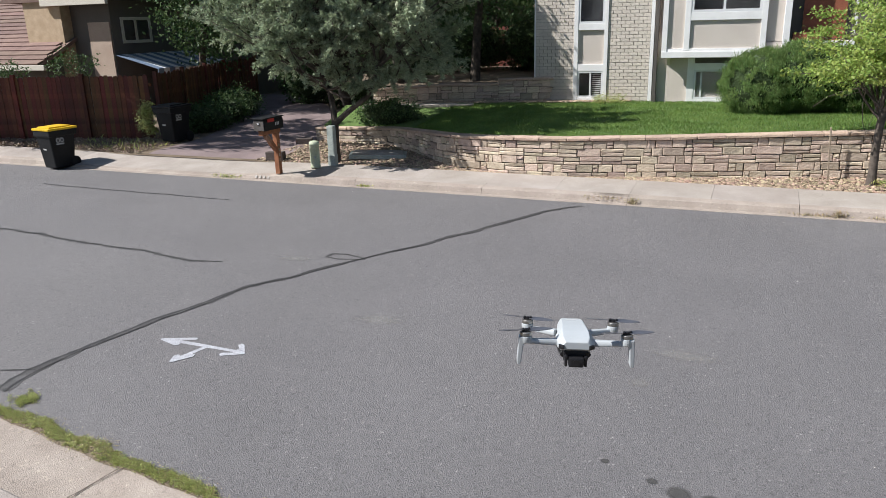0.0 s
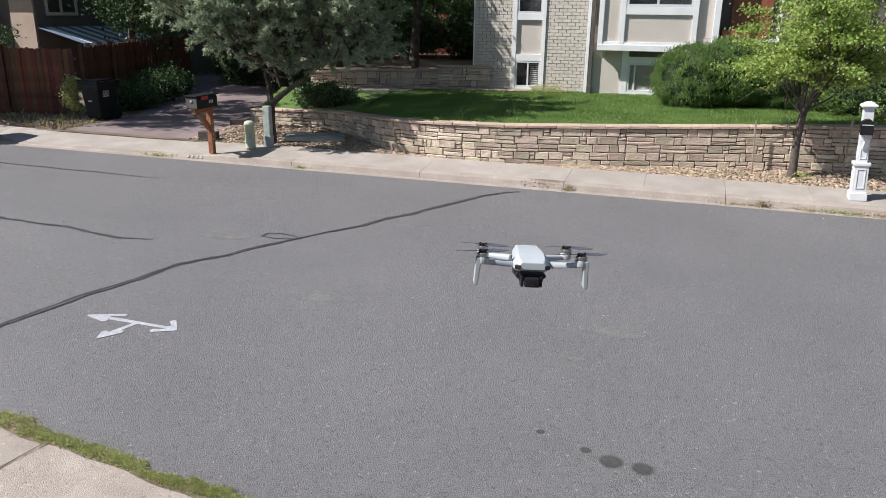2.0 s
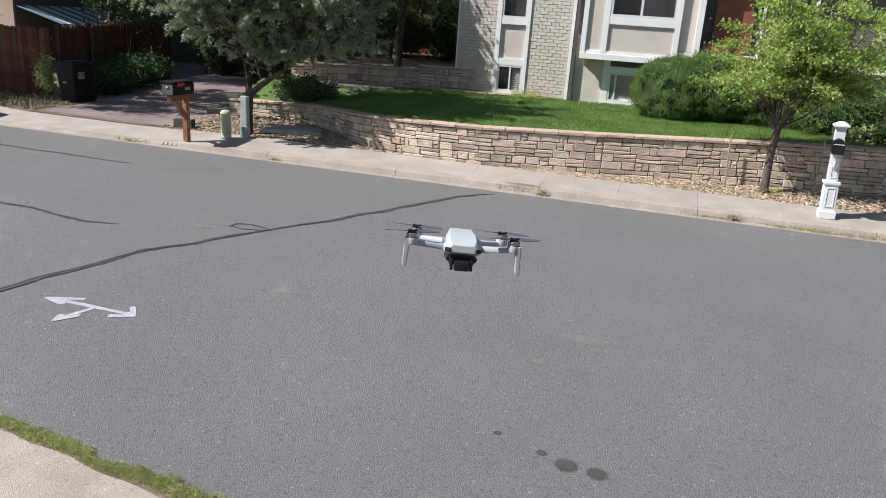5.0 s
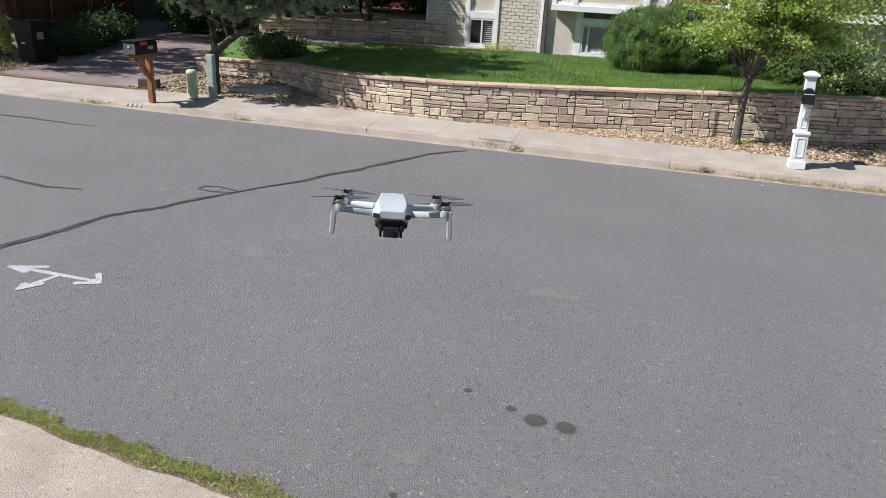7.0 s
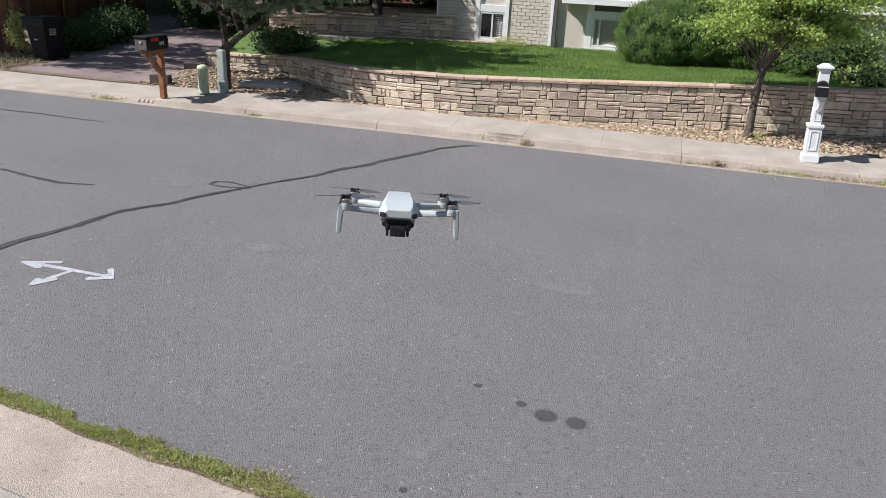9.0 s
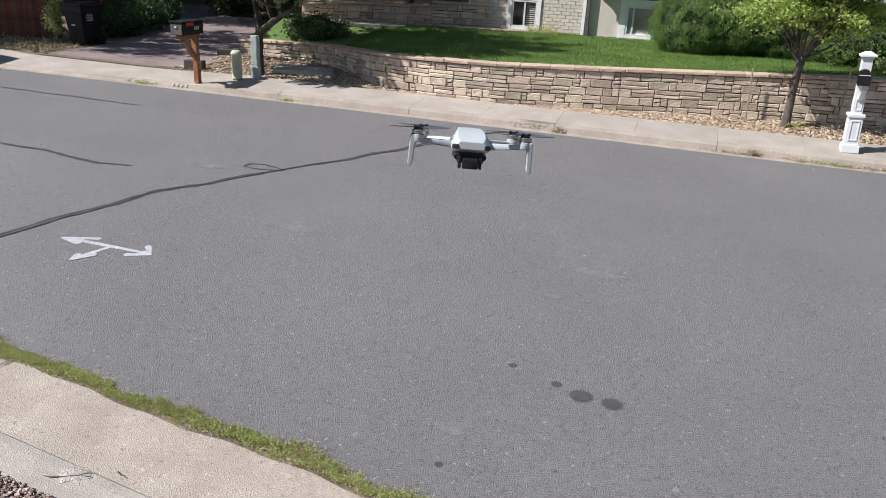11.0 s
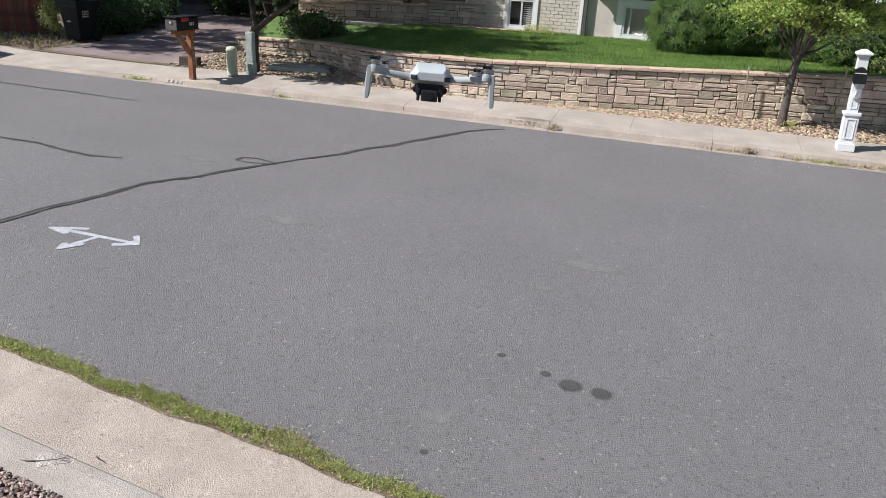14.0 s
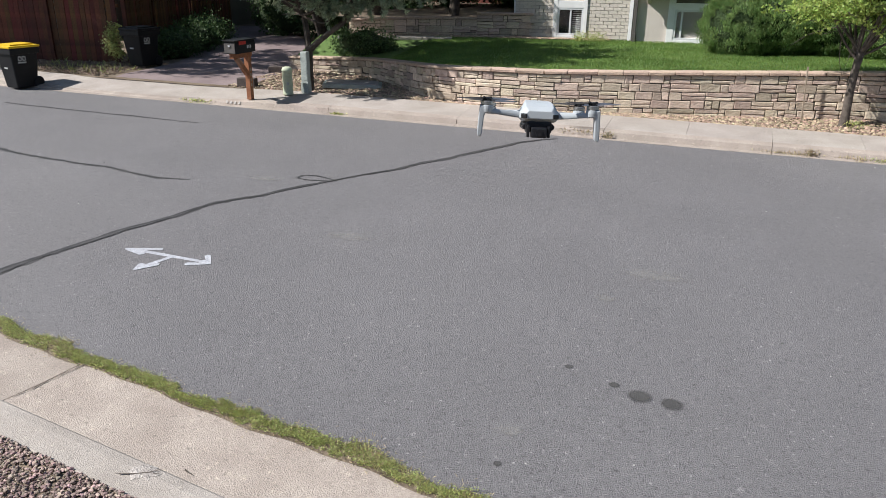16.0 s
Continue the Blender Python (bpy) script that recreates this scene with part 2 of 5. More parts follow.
LITTER = mat("bark_litter", (0.17, 0.12, 0.085), (0.4, 0.32, 0.25), 8.0, 0.9, 0.3, 50.0, per="island", vary=0.5)
SPALL = grained(mat("spalled_concrete", (0.37, 0.33, 0.3), (0.5, 0.455, 0.42), 12.0, 0.9, 0.8, 90.0, patch=0.8), [(70.0, 0.1, 0.9, 0.65, 1.3)], 0.6)
GRIT = mat("road_grit", (0.1, 0.095, 0.09), (0.4, 0.39, 0.37), 9.0, 0.8, 0.2, 90.0, per="island", vary=0.8)

def soft_edged(m, strength=1.0, broken=0.5):
    """A stain that thins out towards its rim and is broken by the grain of what it lies on."""
    t = m.node_tree
    n, l = t.nodes, t.links
    b, out = n["Principled BSDF"], n["Material Output"]
    tc = n.new("ShaderNodeTexCoord")
    mp = n.new("ShaderNodeMapping")
    mp.inputs["Location"].default_value, mp.inputs["Scale"].default_value = (-1, -1, 0), (2, 2, 0)
    l.new(tc.outputs["Generated"], mp.inputs["Vector"])
    ln = n.new("ShaderNodeVectorMath")
    ln.operation = "LENGTH"
    l.new(mp.outputs[0], ln.inputs[0])
    nz = n.new("ShaderNodeTexNoise")
    nz.inputs["Scale"].default_value, nz.inputs["Detail"].default_value = 26.0, 6.0
    l.new(tc.outputs["Object"], nz.inputs["Vector"])
    wob = n.new("ShaderNodeMath")
    wob.operation, wob.inputs[1].default_value = "MULTIPLY_ADD", broken
    l.new(nz.outputs[0], wob.inputs[0])
    l.new(ln.outputs["Value"], wob.inputs[2])
    fade = n.new("ShaderNodeMapRange")
    fade.inputs[1].default_value, fade.inputs[2].default_value = 0.95 + broken * 0.5, 0.55 + broken * 0.25
    fade.inputs[3].default_value, fade.inputs[4].default_value = 0.0, strength
    l.new(wob.outputs[0], fade.inputs[0])
    clear = n.new("ShaderNodeBsdfTransparent")
    mx = n.new("ShaderNodeMixShader")
    l.new(fade.outputs[0], mx.inputs[0])
    l.new(clear.outputs[0], mx.inputs[1])
    l.new(b.outputs[0], mx.inputs[2])
    l.new(mx.outputs[0], out.inputs["Surface"])
    return m
OILSOFT = soft_edged(OIL, 0.85, 0.12)
DUSTSOFT = soft_edged(mat("dust_film", (0.25, 0.243, 0.235), (0.33, 0.32, 0.31), 7.0, 0.9, 0.6, 120.0), 0.55, 1.0)
GRIMESOFT = soft_edged(mat("grime_film", (0.1, 0.085, 0.072), (0.2, 0.17, 0.145), 7.0, 0.9, 0.6, 120.0), 0.5, 0.9)

def glass_mat():
    m = bpy.data.materials.new("window_glass")
    m.use_nodes = True
    b = m.node_tree.nodes["Principled BSDF"]
    b.inputs["Base Color"].default_value = (0.9, 0.93, 0.95, 1)
    b.inputs["Roughness"].default_value = 0.03
    b.inputs["Transmission Weight"].default_value = 1.0
    b.inputs["IOR"].default_value = 1.45
    return m
GLASS = glass_mat()

# ---- building helpers ----
def part(name, bm, material, parent=None, label="", smooth=False, at=None):
    me = bpy.data.meshes.new(name)
    bm.to_mesh(me)
    bm.free()
    return link(name, me, material, parent, label, smooth, at)

def link(name, me, material, parent=None, label="", smooth=False, at=None):
    if not me.materials:
        me.materials.append(material)
    if smooth:
        me.shade_smooth()
    ob = new(name, me)
    if parent is not None:
        ob.parent = parent
    if at is not None:
        ob.matrix_basis = at
    if label:
        tagged(ob, label)
    return ob

def thing(name, label, category, group="", kind="", at=None):
    ob = new(name)
    if at is not None:
        ob.matrix_basis = at
    return tagged(ob, label, category, group, kind)

def data_mesh(name, verts, faces):
    me = bpy.data.meshes.new(name)
    me.from_pydata(np.asarray(verts).tolist(), [], np.asarray(faces).tolist() if not isinstance(faces, list) else faces)
    me.update()
    return me

def box(bm, x0, x1, y0, y1, z0, z1, bevel=0.0, m=None):
    g = bmesh.ops.create_cube(bm, size=1.0, matrix=Matrix.Translation(((x0 + x1) / 2, (y0 + y1) / 2, (z0 + z1) / 2)) @ Matrix.Diagonal((x1 - x0, y1 - y0, z1 - z0, 1)))
    vs = g["verts"]
    if bevel:
        es = list({e for v in vs for e in v.link_edges})
        r = bmesh.ops.bevel(bm, geom=es, offset=bevel, segments=2, affect="EDGES", profile=0.7)
        vs = list({v for f in r["faces"] for v in f.verts} | {v for v in vs if v.is_valid})
    if m is not None:
        bmesh.ops.transform(bm, matrix=m, verts=vs)
    return vs

def bbox(*a, **k):
    bm = bmesh.new()
    box(bm, *a, **k)
    return bm

def lathe(profile, seg=20):
    """A turned solid from (radius, height) pairs."""
    bm = bmesh.new()
    rings = []
    for r, z in profile:
        rings.append([bm.verts.new((r * math.cos(2 * math.pi * i / seg), r * math.sin(2 * math.pi * i / seg), z)) for i in range(seg)])
    for a, b in zip(rings, rings[1:]):
        for i in range(seg):
            bm.faces.new((a[i], a[(i + 1) % seg], b[(i + 1) % seg], b[i]))
    bm.faces.new(rings[0][::-1])
    bm.faces.new(rings[-1])
    return bm

def prism(outline, y0, y1):
    """An outline in x, z drawn out from y0 to y1."""
    bm = bmesh.new()
    a = [bm.verts.new((x, y0, z)) for x, z in outline]
    b = [bm.verts.new((x, y1, z)) for x, z in outline]
    bm.faces.new(a)
    bm.faces.new(b[::-1])
    n = len(a)
    for i in range(n):
        bm.faces.new((a[i], b[i], b[(i + 1) % n], a[(i + 1) % n]))
    bmesh.ops.recalc_face_normals(bm, faces=bm.faces)
    return bm

def tube(paths, seg=7):
    """Tapered limbs: each path is a list of (point, radius)."""
    vs, fs = [], []
    for path in paths:
        base = len(vs)
        pts = [Vector(p) for p, r in path]
        for i, (p, r) in enumerate(path):
            d = (pts[min(i + 1, len(pts) - 1)] - pts[max(i - 1, 0)]).normalized()
            s = d.orthogonal().normalized()
            t = d.cross(s)
            for k in range(seg):
                a = 2 * math.pi * k / seg
                vs.append(Vector(p) + (s * math.cos(a) + t * math.sin(a)) * r)
        for i in range(len(path) - 1):
            for k in range(seg):
                a, b = base + i * seg + k, base + i * seg + (k + 1) % seg
                fs.append((a, b, b + seg, a + seg))
        fs.append(tuple(base + (len(path) - 1) * seg + k for k in range(seg)))
    return data_mesh("limbs", [tuple(v) for v in vs], fs)

def leaf_mesh(name, centres, length, width, rng, droop=0.0, along=None, cup=0.12):
    """Many small kite-shaped leaves with a fold down the middle."""
    c = np.asarray(centres, float)
    n = len(c)
    d = rng.normal(size=(n, 3)) if along is None else np.asarray(along, float) + rng.normal(size=(n, 3)) * 0.25
    d[:, 2] -= droop
    d /= np.linalg.norm(d, axis=1)[:, None]
    q = rng.normal(size=(n, 3))
    s = np.cross(d, q)
    s /= np.linalg.norm(s, axis=1)[:, None]
    up = np.cross(s, d)
    ln = (length * rng.uniform(0.6, 1.25, n))[:, None]
    w = ln * width / length
    v = np.stack([c, c + d * ln * 0.5 + s * w * 0.5 + up * ln * cup, c + d * ln, c + d * ln * 0.5 - s * w * 0.5 + up * ln * cup], 1).reshape(-1, 3)
    k = np.arange(n)[:, None] * 4
    f = np.concatenate([k + np.array([0, 1, 2]), k + np.array([0, 2, 3])])
    return data_mesh(name, v, f)

def stones_mesh(name, centres, sizes, rng, flat=0.6):
    """Many small uneven stones in one mesh."""
    bm = bmesh.new()
    bmesh.ops.create_icosphere(bm, subdivisions=1, radius=1.0)
    iv = np.array([v.co[:] for v in bm.verts])
    fi = np.array([[v.index for v in f.verts] for f in bm.faces])
    bm.free()
    n = len(centres)
    a = rng.uniform(0, 6.28, n)
    sc = np.stack([sizes * rng.uniform(0.7, 1.3, n), sizes * rng.uniform(0.6, 1.0, n), sizes * flat * rng.uniform(0.6, 1.1, n)], 1)
    v = iv[None] * sc[:, None] * rng.uniform(0.55, 1.25, (n, len(iv), 1))
    x = v[..., 0] * np.cos(a)[:, None] - v[..., 1] * np.sin(a)[:, None]
    y = v[..., 0] * np.sin(a)[:, None] + v[..., 1] * np.cos(a)[:, None]
    v = np.stack([x, y, v[..., 2]], -1) + np.asarray(centres)[:, None]
    f = fi[None] + (np.arange(n) * len(iv))[:, None, None]
    return data_mesh(name, v.reshape(-1, 3), f.reshape(-1, 3))

def sheet(name, fn, us, vs, material, label="", category="ground", kind="structure"):
    """A ground sheet: fn(u, v) gives the place of each grid point."""
    pts = [fn(u, v) for v in vs for u in us]
    w = len(us)
    fs = [(j * w + i, j * w + i + 1, (j + 1) * w + i + 1, (j + 1) * w + i) for j in range(len(vs) - 1) for i in range(w - 1)]
    return tagged(link(name, data_mesh(name, pts, fs), material, smooth=True), label, category, kind=kind)

def lin(a, b, n):
    return [a + (b - a) * i / (n - 1) for i in range(n)]

# ---- ground, road and pavements ----
GUTTER, CURB_TOP, WALK_BACK = 12.22, 12.44, 13.42     # far side of the street
sheet("ground", lambda u, v: (u, v, -0.12), lin(-900, 900, 7), lin(-900, 900, 7), SOIL, "wide brown soil that reaches the horizon")
def near_edge(x):
    return 2.83 - 0.1228 * max(-12.0, min(9.0, x))
sheet("road", lambda u, v: (u, near_edge(u) + (GUTTER + 0.05 - near_edge(u)) * v, 0.0), lin(-60, 60, 41), lin(0, 1, 10), ASPHALT, "grey weathered asphalt street with fine stone grain", "road")

def near_yard(u, v):
    y = 2.05 - 0.1228 * max(-12.0, min(9.0, u)) - v
    return (u, y, 0.05 + 1.1 * min(1.0, max(0.0, v - 0.5) / 3.0) ** 1.2)
sheet("near_yard", near_yard, lin(-20, 20, 41), lin(0, 16, 60), SOIL, "sloping front yard bed under red gravel")

def extrude_x(profile, x0, x1, eps=0.0):
    vs = [(x0, y, z) for y, z in profile] + [(x1, y, z) for y, z in profile]
    n = len(profile)
    fs = [(i, (i + 1) % n, n + (i + 1) % n, n + i) for i in range(n)] + [tuple(range(n))[::-1], tuple(range(n, 2 * n))]
    bm = bmesh.new()
    bv = [bm.verts.new(v) for v in vs]
    for f in fs:
        bm.faces.new([bv[i] for i in f])
    bmesh.ops.recalc_face_normals(bm, faces=bm.faces)
    return bm

near_curb = thing("near_curb", "pale concrete gutter and low kerb along the near side of the street", "kerb", kind="structure", at=pose(0, 2.86, 0, 0, 0, -7.0))
# gutter pans and kerb heads, cast in lengths with open joints
for i in range(-4, 4):
    a, b = -4.03 + 3.05 * i + 0.004, -4.03 + 3.05 * (i + 1) - 0.004
    part("gutter_pan", extrude_x([(0.1, -0.15), (0.035, 0.004), (-0.3, 0.008), (-0.5, 0.017), (-0.6, 0.024), (-0.6, -0.15)], a, b), CURBCON, near_curb)
for i in range(-5, 6):
    a, b = -4.06 + 3.05 * i + 0.001, -4.06 + 3.05 * (i + 1) - 0.001
    part("kerb_head", extrude_x([(-0.55, -0.15), (-0.552, 0.019), (-0.575, 0.035), (-0.64, 0.047), (-0.815, 0.055), (-0.835, 0.045), (-0.835, -0.15)], a, b), CONCRETE, near_curb)

far_curb = thing("far_curb", "pale pinkish concrete kerb and gutter on the far side of the street", "kerb", kind="structure")
def dip(x):
    """The kerb is lowered, by ramps at both ends, where the driveway meets the street."""
    return float(np.interp(x, (-15.6, -14.0, -10.3, -8.8), (1.0, 0.2, 0.2, 1.0)))
def ramped(prof, x0, x1):
    """A length of kerb or slab whose section may change from end to end."""
    bm = bmesh.new()
    a = [bm.verts.new((x0, y, z)) for y, z in prof(dip(x0))]
    c = [bm.verts.new((x1, y, z)) for y, z in prof(dip(x1))]
    n = len(a)
    for i in range(n):
        bm.faces.new((a[i], a[(i + 1) % n], c[(i + 1) % n], c[i]))
    bm.faces.new(a[::-1])
    bm.faces.new(c)
    bmesh.ops.recalc_face_normals(bm, faces=bm.faces)
    return bm
def kerb_section(k):
    return [(GUTTER, -0.15), (GUTTER, 0.006), (GUTTER + 0.13, 0.012), (GUTTER + 0.165, 0.09 * k + 0.012), (GUTTER + 0.19, 0.105 * k + 0.013), (CURB_TOP + 0.08, 0.115 * k + 0.02), (CURB_TOP + 0.08, -0.15)]
def slab_section(k):
    return [(CURB_TOP + 0.083, -0.15), (CURB_TOP + 0.083, 0.115 * k + 0.018), (WALK_BACK, 0.05 * k + 0.14), (WALK_BACK, -0.15)]
for i in range(-48, 30):
    a, c = -4.52 + 0.87 * i, -4.52 + 0.87 * (i + 1)
    g0, g1 = (0.004 if i % 3 == 0 else 0.0), (0.004 if i % 3 == 2 else 0.0)
    part("kerb_stone", ramped(kerb_section, a + g0, c - g1), CURBCON, far_curb)
pavement = thing("pavement", "pale concrete pavement slabs with cut joints", "pavement", kind="structure")
for i in range(-32, 20):
    part("paving_slab", ramped(slab_section, -4.52 + 1.305 * i + 0.002, -4.52 + 1.305 * (i + 1) - 0.002), CONCRETE, pavement)

# unseen house block behind the viewer, added to keep bright sky off the windows
back_house = thing("sky_blocker_house", "plain beige house block behind the viewer, added to block sky reflections", "house")
part("wall", bbox(-16, 16, -15, -9.0, -0.1, 5.6), STUCCO, back_house)
part("roof", bbox(-16.5, 16.5, -15.5, -8.6, 5.6, 5.9, 0.05), ROOFTILE, back_house)

# ragged open joint across the gutter, and the broken spot in the kerb head
def kerb_z(x, y, lift=0.004):
    """The height just above the gutter and kerb head at a place."""
    return float(np.interp(y - 2.86 + 0.1228 * x, (-0.835, -0.815, -0.64, -0.575, -0.552, -0.5, -0.3, 0.035), (0.045, 0.055, 0.047, 0.035, 0.019, 0.017, 0.008, 0.004))) + lift
def ragged_line(name, pts, width, material, seed, label, category, group):
    """A thin jagged line from point to point, wider in places."""
    r = random.Random(seed)
    p = [Vector((x, y, 0)) for x, y in pts]
    fine = []
    for a, b in zip(p, p[1:]):
        k = max(2, int((b - a).length / 0.018))
        fine += [a.lerp(b, j / k) for j in range(k)]
    fine.append(p[-1])
    vs, fs = [], []
    for i, q in enumerate(fine):
        d = (fine[min(i + 1, len(fine) - 1)] - fine[max(i - 1, 0)]).normalized()
        side = Vector((-d.y, d.x, 0))
        end = 0.25 if i in (0, len(fine) - 1) else 1.0
        q = q + side * r.uniform(-0.35, 0.35) * width
        w = width * end * r.uniform(0.12, 0.5)
        vs += [(e.x, e.y, kerb_z(e.x, e.y, 0.0065)) for e in (q - side * w, q + side * w)]
        if i:
            fs.append((2 * i - 2, 2 * i - 1, 2 * i + 1, 2 * i))
    tagged(link(name, data_mesh(name, vs, fs), material), label, category, group, "structure")
ragged_line("gutter_crack", [(-3.965, 3.38), (-3.99, 3.22), (-4.02, 3.07), (-4.02, 2.98), (-4.055, 2.85)], 0.013, JOINT, 5, "dark ragged open joint across the concrete gutter", "crack", "kerb cracks")
bm = bmesh.new()
r = random.Random(12)
rim = [(-2.7 + math.cos(a) * 0.12 * r.uniform(0.55, 1.2), 2.55 + math.sin(a) * 0.08 * r.uniform(0.55, 1.2)) for a in lin(0, 2 * math.pi * 15 / 16, 16)]
mid = [bm.verts.new((x * 0.55 - 2.7 * 0.45, y * 0.55 + 2.55 * 0.45, kerb_z(x * 0.55 - 2.7 * 0.45, y * 0.55 + 2.55 * 0.45, 0.005))) for x, y in rim]
rim = [bm.verts.new((x, y, kerb_z(x, y, 0.002))) for x, y in rim]
for i in range(16):
    bm.faces.new((rim[i], rim[(i + 1) % 16], mid[(i + 1) % 16], mid[i]))
bm.faces.new(mid)
tagged(part("kerb_spall", bm, SPALL), "pale spalled mortar patch on the concrete kerb", "patch", kind="structure")
ragged_line("kerb_crack", [(-2.82, 2.47), (-2.76, 2.49), (-2.7, 2.52), (-2.66, 2.55), (-2.63, 2.59), (-2.61, 2.63)], 0.011, JOINT, 6, "dark jagged crack across the concrete kerb", "crack", "kerb cracks")
ragged_line("kerb_crack", [(-2.66, 2.55), (-2.62, 2.555), (-2.6, 2.575)], 0.009, JOINT, 7, "dark jagged crack across the concrete kerb", "crack", "kerb cracks")
ragged_line("kerb_crack", [(-2.52, 2.68), (-2.47, 2.655), (-2.44, 2.65)], 0.014, BARK, 8, "small dark twig scrap lying in the gutter", "litter", "gutter scraps")

# far side earth: gravel bed, driveway, verge by the fence
def far_bed(u, v):
    t = min(1.0, max(0.0, (v - 13.4) / 1.2))
    return (u, v, 0.16 + 0.05 * t + (0.1 * t if u > -3 else 0.0))
sheet("planting_bed", far_bed, lin(-60, 30, 91), lin(13.36, 60, 60), SOIL, "brown earth bed behind the pavement")

def drive_edges(v):
    ys = (13.36, 14.2, 16.0, 19.0, 22.0, 27.0)
    return np.interp(v, ys, (-13.5, -13.4, -13.7, -15.2, -17.4, -22.0)), np.interp(v, ys, (-9.75, -9.85, -10.35, -11.3, -13.3, -17.5))
def drive(u, v):
    a, b = drive_edges(v)
    return (a + (b - a) * u, v, 0.14 + 0.082 * min(1, (v - 13.36) / 0.6))
sheet("driveway", drive, lin(0, 1, 9), lin(13.36, 27, 30), DRIVE, "mauve paved driveway dappled with tree shade", "driveway")

# ---- street markings ----
def strip(name, pts, widths, material, z, rng, jag=0.12):
    """A band laid on the road along a line, with ragged edges."""
    p = [Vector((x, y, 0)) for x, y in pts]
    fine = []
    for i in range(len(p) - 1):
        k = max(2, int((p[i + 1] - p[i]).length / 0.09))
        for j in range(k):
            fine.append((p[i].lerp(p[i + 1], j / k), widths[i] + (widths[i + 1] - widths[i]) * j / k))
    fine.append((p[-1], widths[-1]))
    vs, fs = [], []
    for i, (q, w) in enumerate(fine):
        d = (fine[min(i + 1, len(fine) - 1)][0] - fine[max(i - 1, 0)][0]).normalized()
        s = Vector((-d.y, d.x, 0))
        off = s * noise.noise(Vector((q.x * 1.7, q.y * 1.7, 3))) * 0.05
        for e in (-1, 1):
            r = q + off + s * e * w * 0.42 * (1 + rng.uniform(-jag, jag) * 4)
            vs.append((r.x, r.y, z))
        if i:
            fs.append((2 * i - 2, 2 * i - 1, 2 * i + 1, 2 * i))
    return data_mesh(name, vs, fs)
rng = np.random.default_rng(4)
CRACKS = [
    ([(-5.96, 3.9), (-6.02, 4.3), (-5.98, 4.7), (-5.9, 5.12), (-5.82, 5.68), (-5.63, 6.28), (-5.55, 6.8), (-5.2, 7.36), (-4.91, 7.98), (-4.73, 8.27), (-4.46, 8.73), (-4.08, 9.43), (-3.61, 10.32), (-3.13, 11.46), (-2.6, 12.02)], [0.16, 0.13, 0.09, 0.09, 0.1, 0.1, 0.09, 0.1, 0.08, 0.05, 0.06, 0.09, 0.1, 0.09, 0.05]),
    ([(-4.68, 8.26), (-4.79, 8.33), (-5.04, 8.38), (-5.22, 8.35), (-5.24, 8.2), (-5.04, 8.19), (-4.72, 8.24)], [0.04, 0.04, 0.04, 0.04, 0.04, 0.04, 0.04]),
    ([(-12.54, 7.66), (-11.15, 7.84), (-10.23, 7.82), (-9.09, 7.67), (-7.97, 7.64), (-7.34, 7.52), (-6.9, 7.47), (-6.48, 7.58)], [0.09, 0.09, 0.09, 0.09, 0.08, 0.09, 0.07, 0.03]),
    ([(-13.65, 10.75), (-13.06, 10.69), (-11.96, 10.67), (-10.21, 10.66), (-8.8, 10.65)], [0.04, 0.06, 0.05, 0.06, 0.03]),
    ([(-6.31, 4.17), (-6.0, 4.31)], [0.03, 0.03]),
]
for pts, ws in CRACKS:
    seam = tagged(link("tar_seam", strip("tar_seam", pts, ws, TARWORN, 0.004, rng, 0.16), TARWORN), "worn black tar seam sealing a crack in the asphalt", "road seam", "tar seams", "structure")
    # two darker strands wander along the worn band and part from it in places
    for side in (-1, 1):
        line = [(x + side * 0.3 * w * (1 + 0.9 * noise.noise(Vector((x * 2.1, y * 2.1, side)))), y - side * 0.25 * w * noise.noise(Vector((y * 1.3, x * 1.3, side + 4)))) for (x, y), w in zip(pts, ws)]
        link("tar_strand", strip("tar_strand", line, [w * (0.34 if side < 0 else 0.2) for w in ws], TAR, 0.0065 + 0.001 * side, rng, 0.2), TAR, seam)

def blot(name, x, y, rx, ry, turn, material, z, seed, ragged=0.1):
    r = random.Random(seed)
    bm = bmesh.new()
    vs = []
    for i in range(28):
        a = 2 * math.pi * i / 28
        k = 1 + r.uniform(-ragged, ragged)
        p = Vector((math.cos(a) * rx * k, math.sin(a) * ry * k, 0))
        p.rotate(Euler((0, 0, turn)))
        vs.append(bm.verts.new((x + p.x, y + p.y, z)))
    bm.faces.new(vs)
    return part(name, bm, material)
for i, (x, y, r) in enumerate([(-0.26, 4.45, 0.088), (-0.05, 4.43, 0.082), (-0.44, 4.53, 0.042), (-0.92, 3.41, 0.028), (-0.78, 4.66, 0.034)]):
    tagged(blot("oil_spot", x, y, r * 1.08, r * 1.03, 0, OILSOFT, 0.004, i, 0.06), "dark round oil spot on the asphalt", "oil spot", "oil spots", "structure")

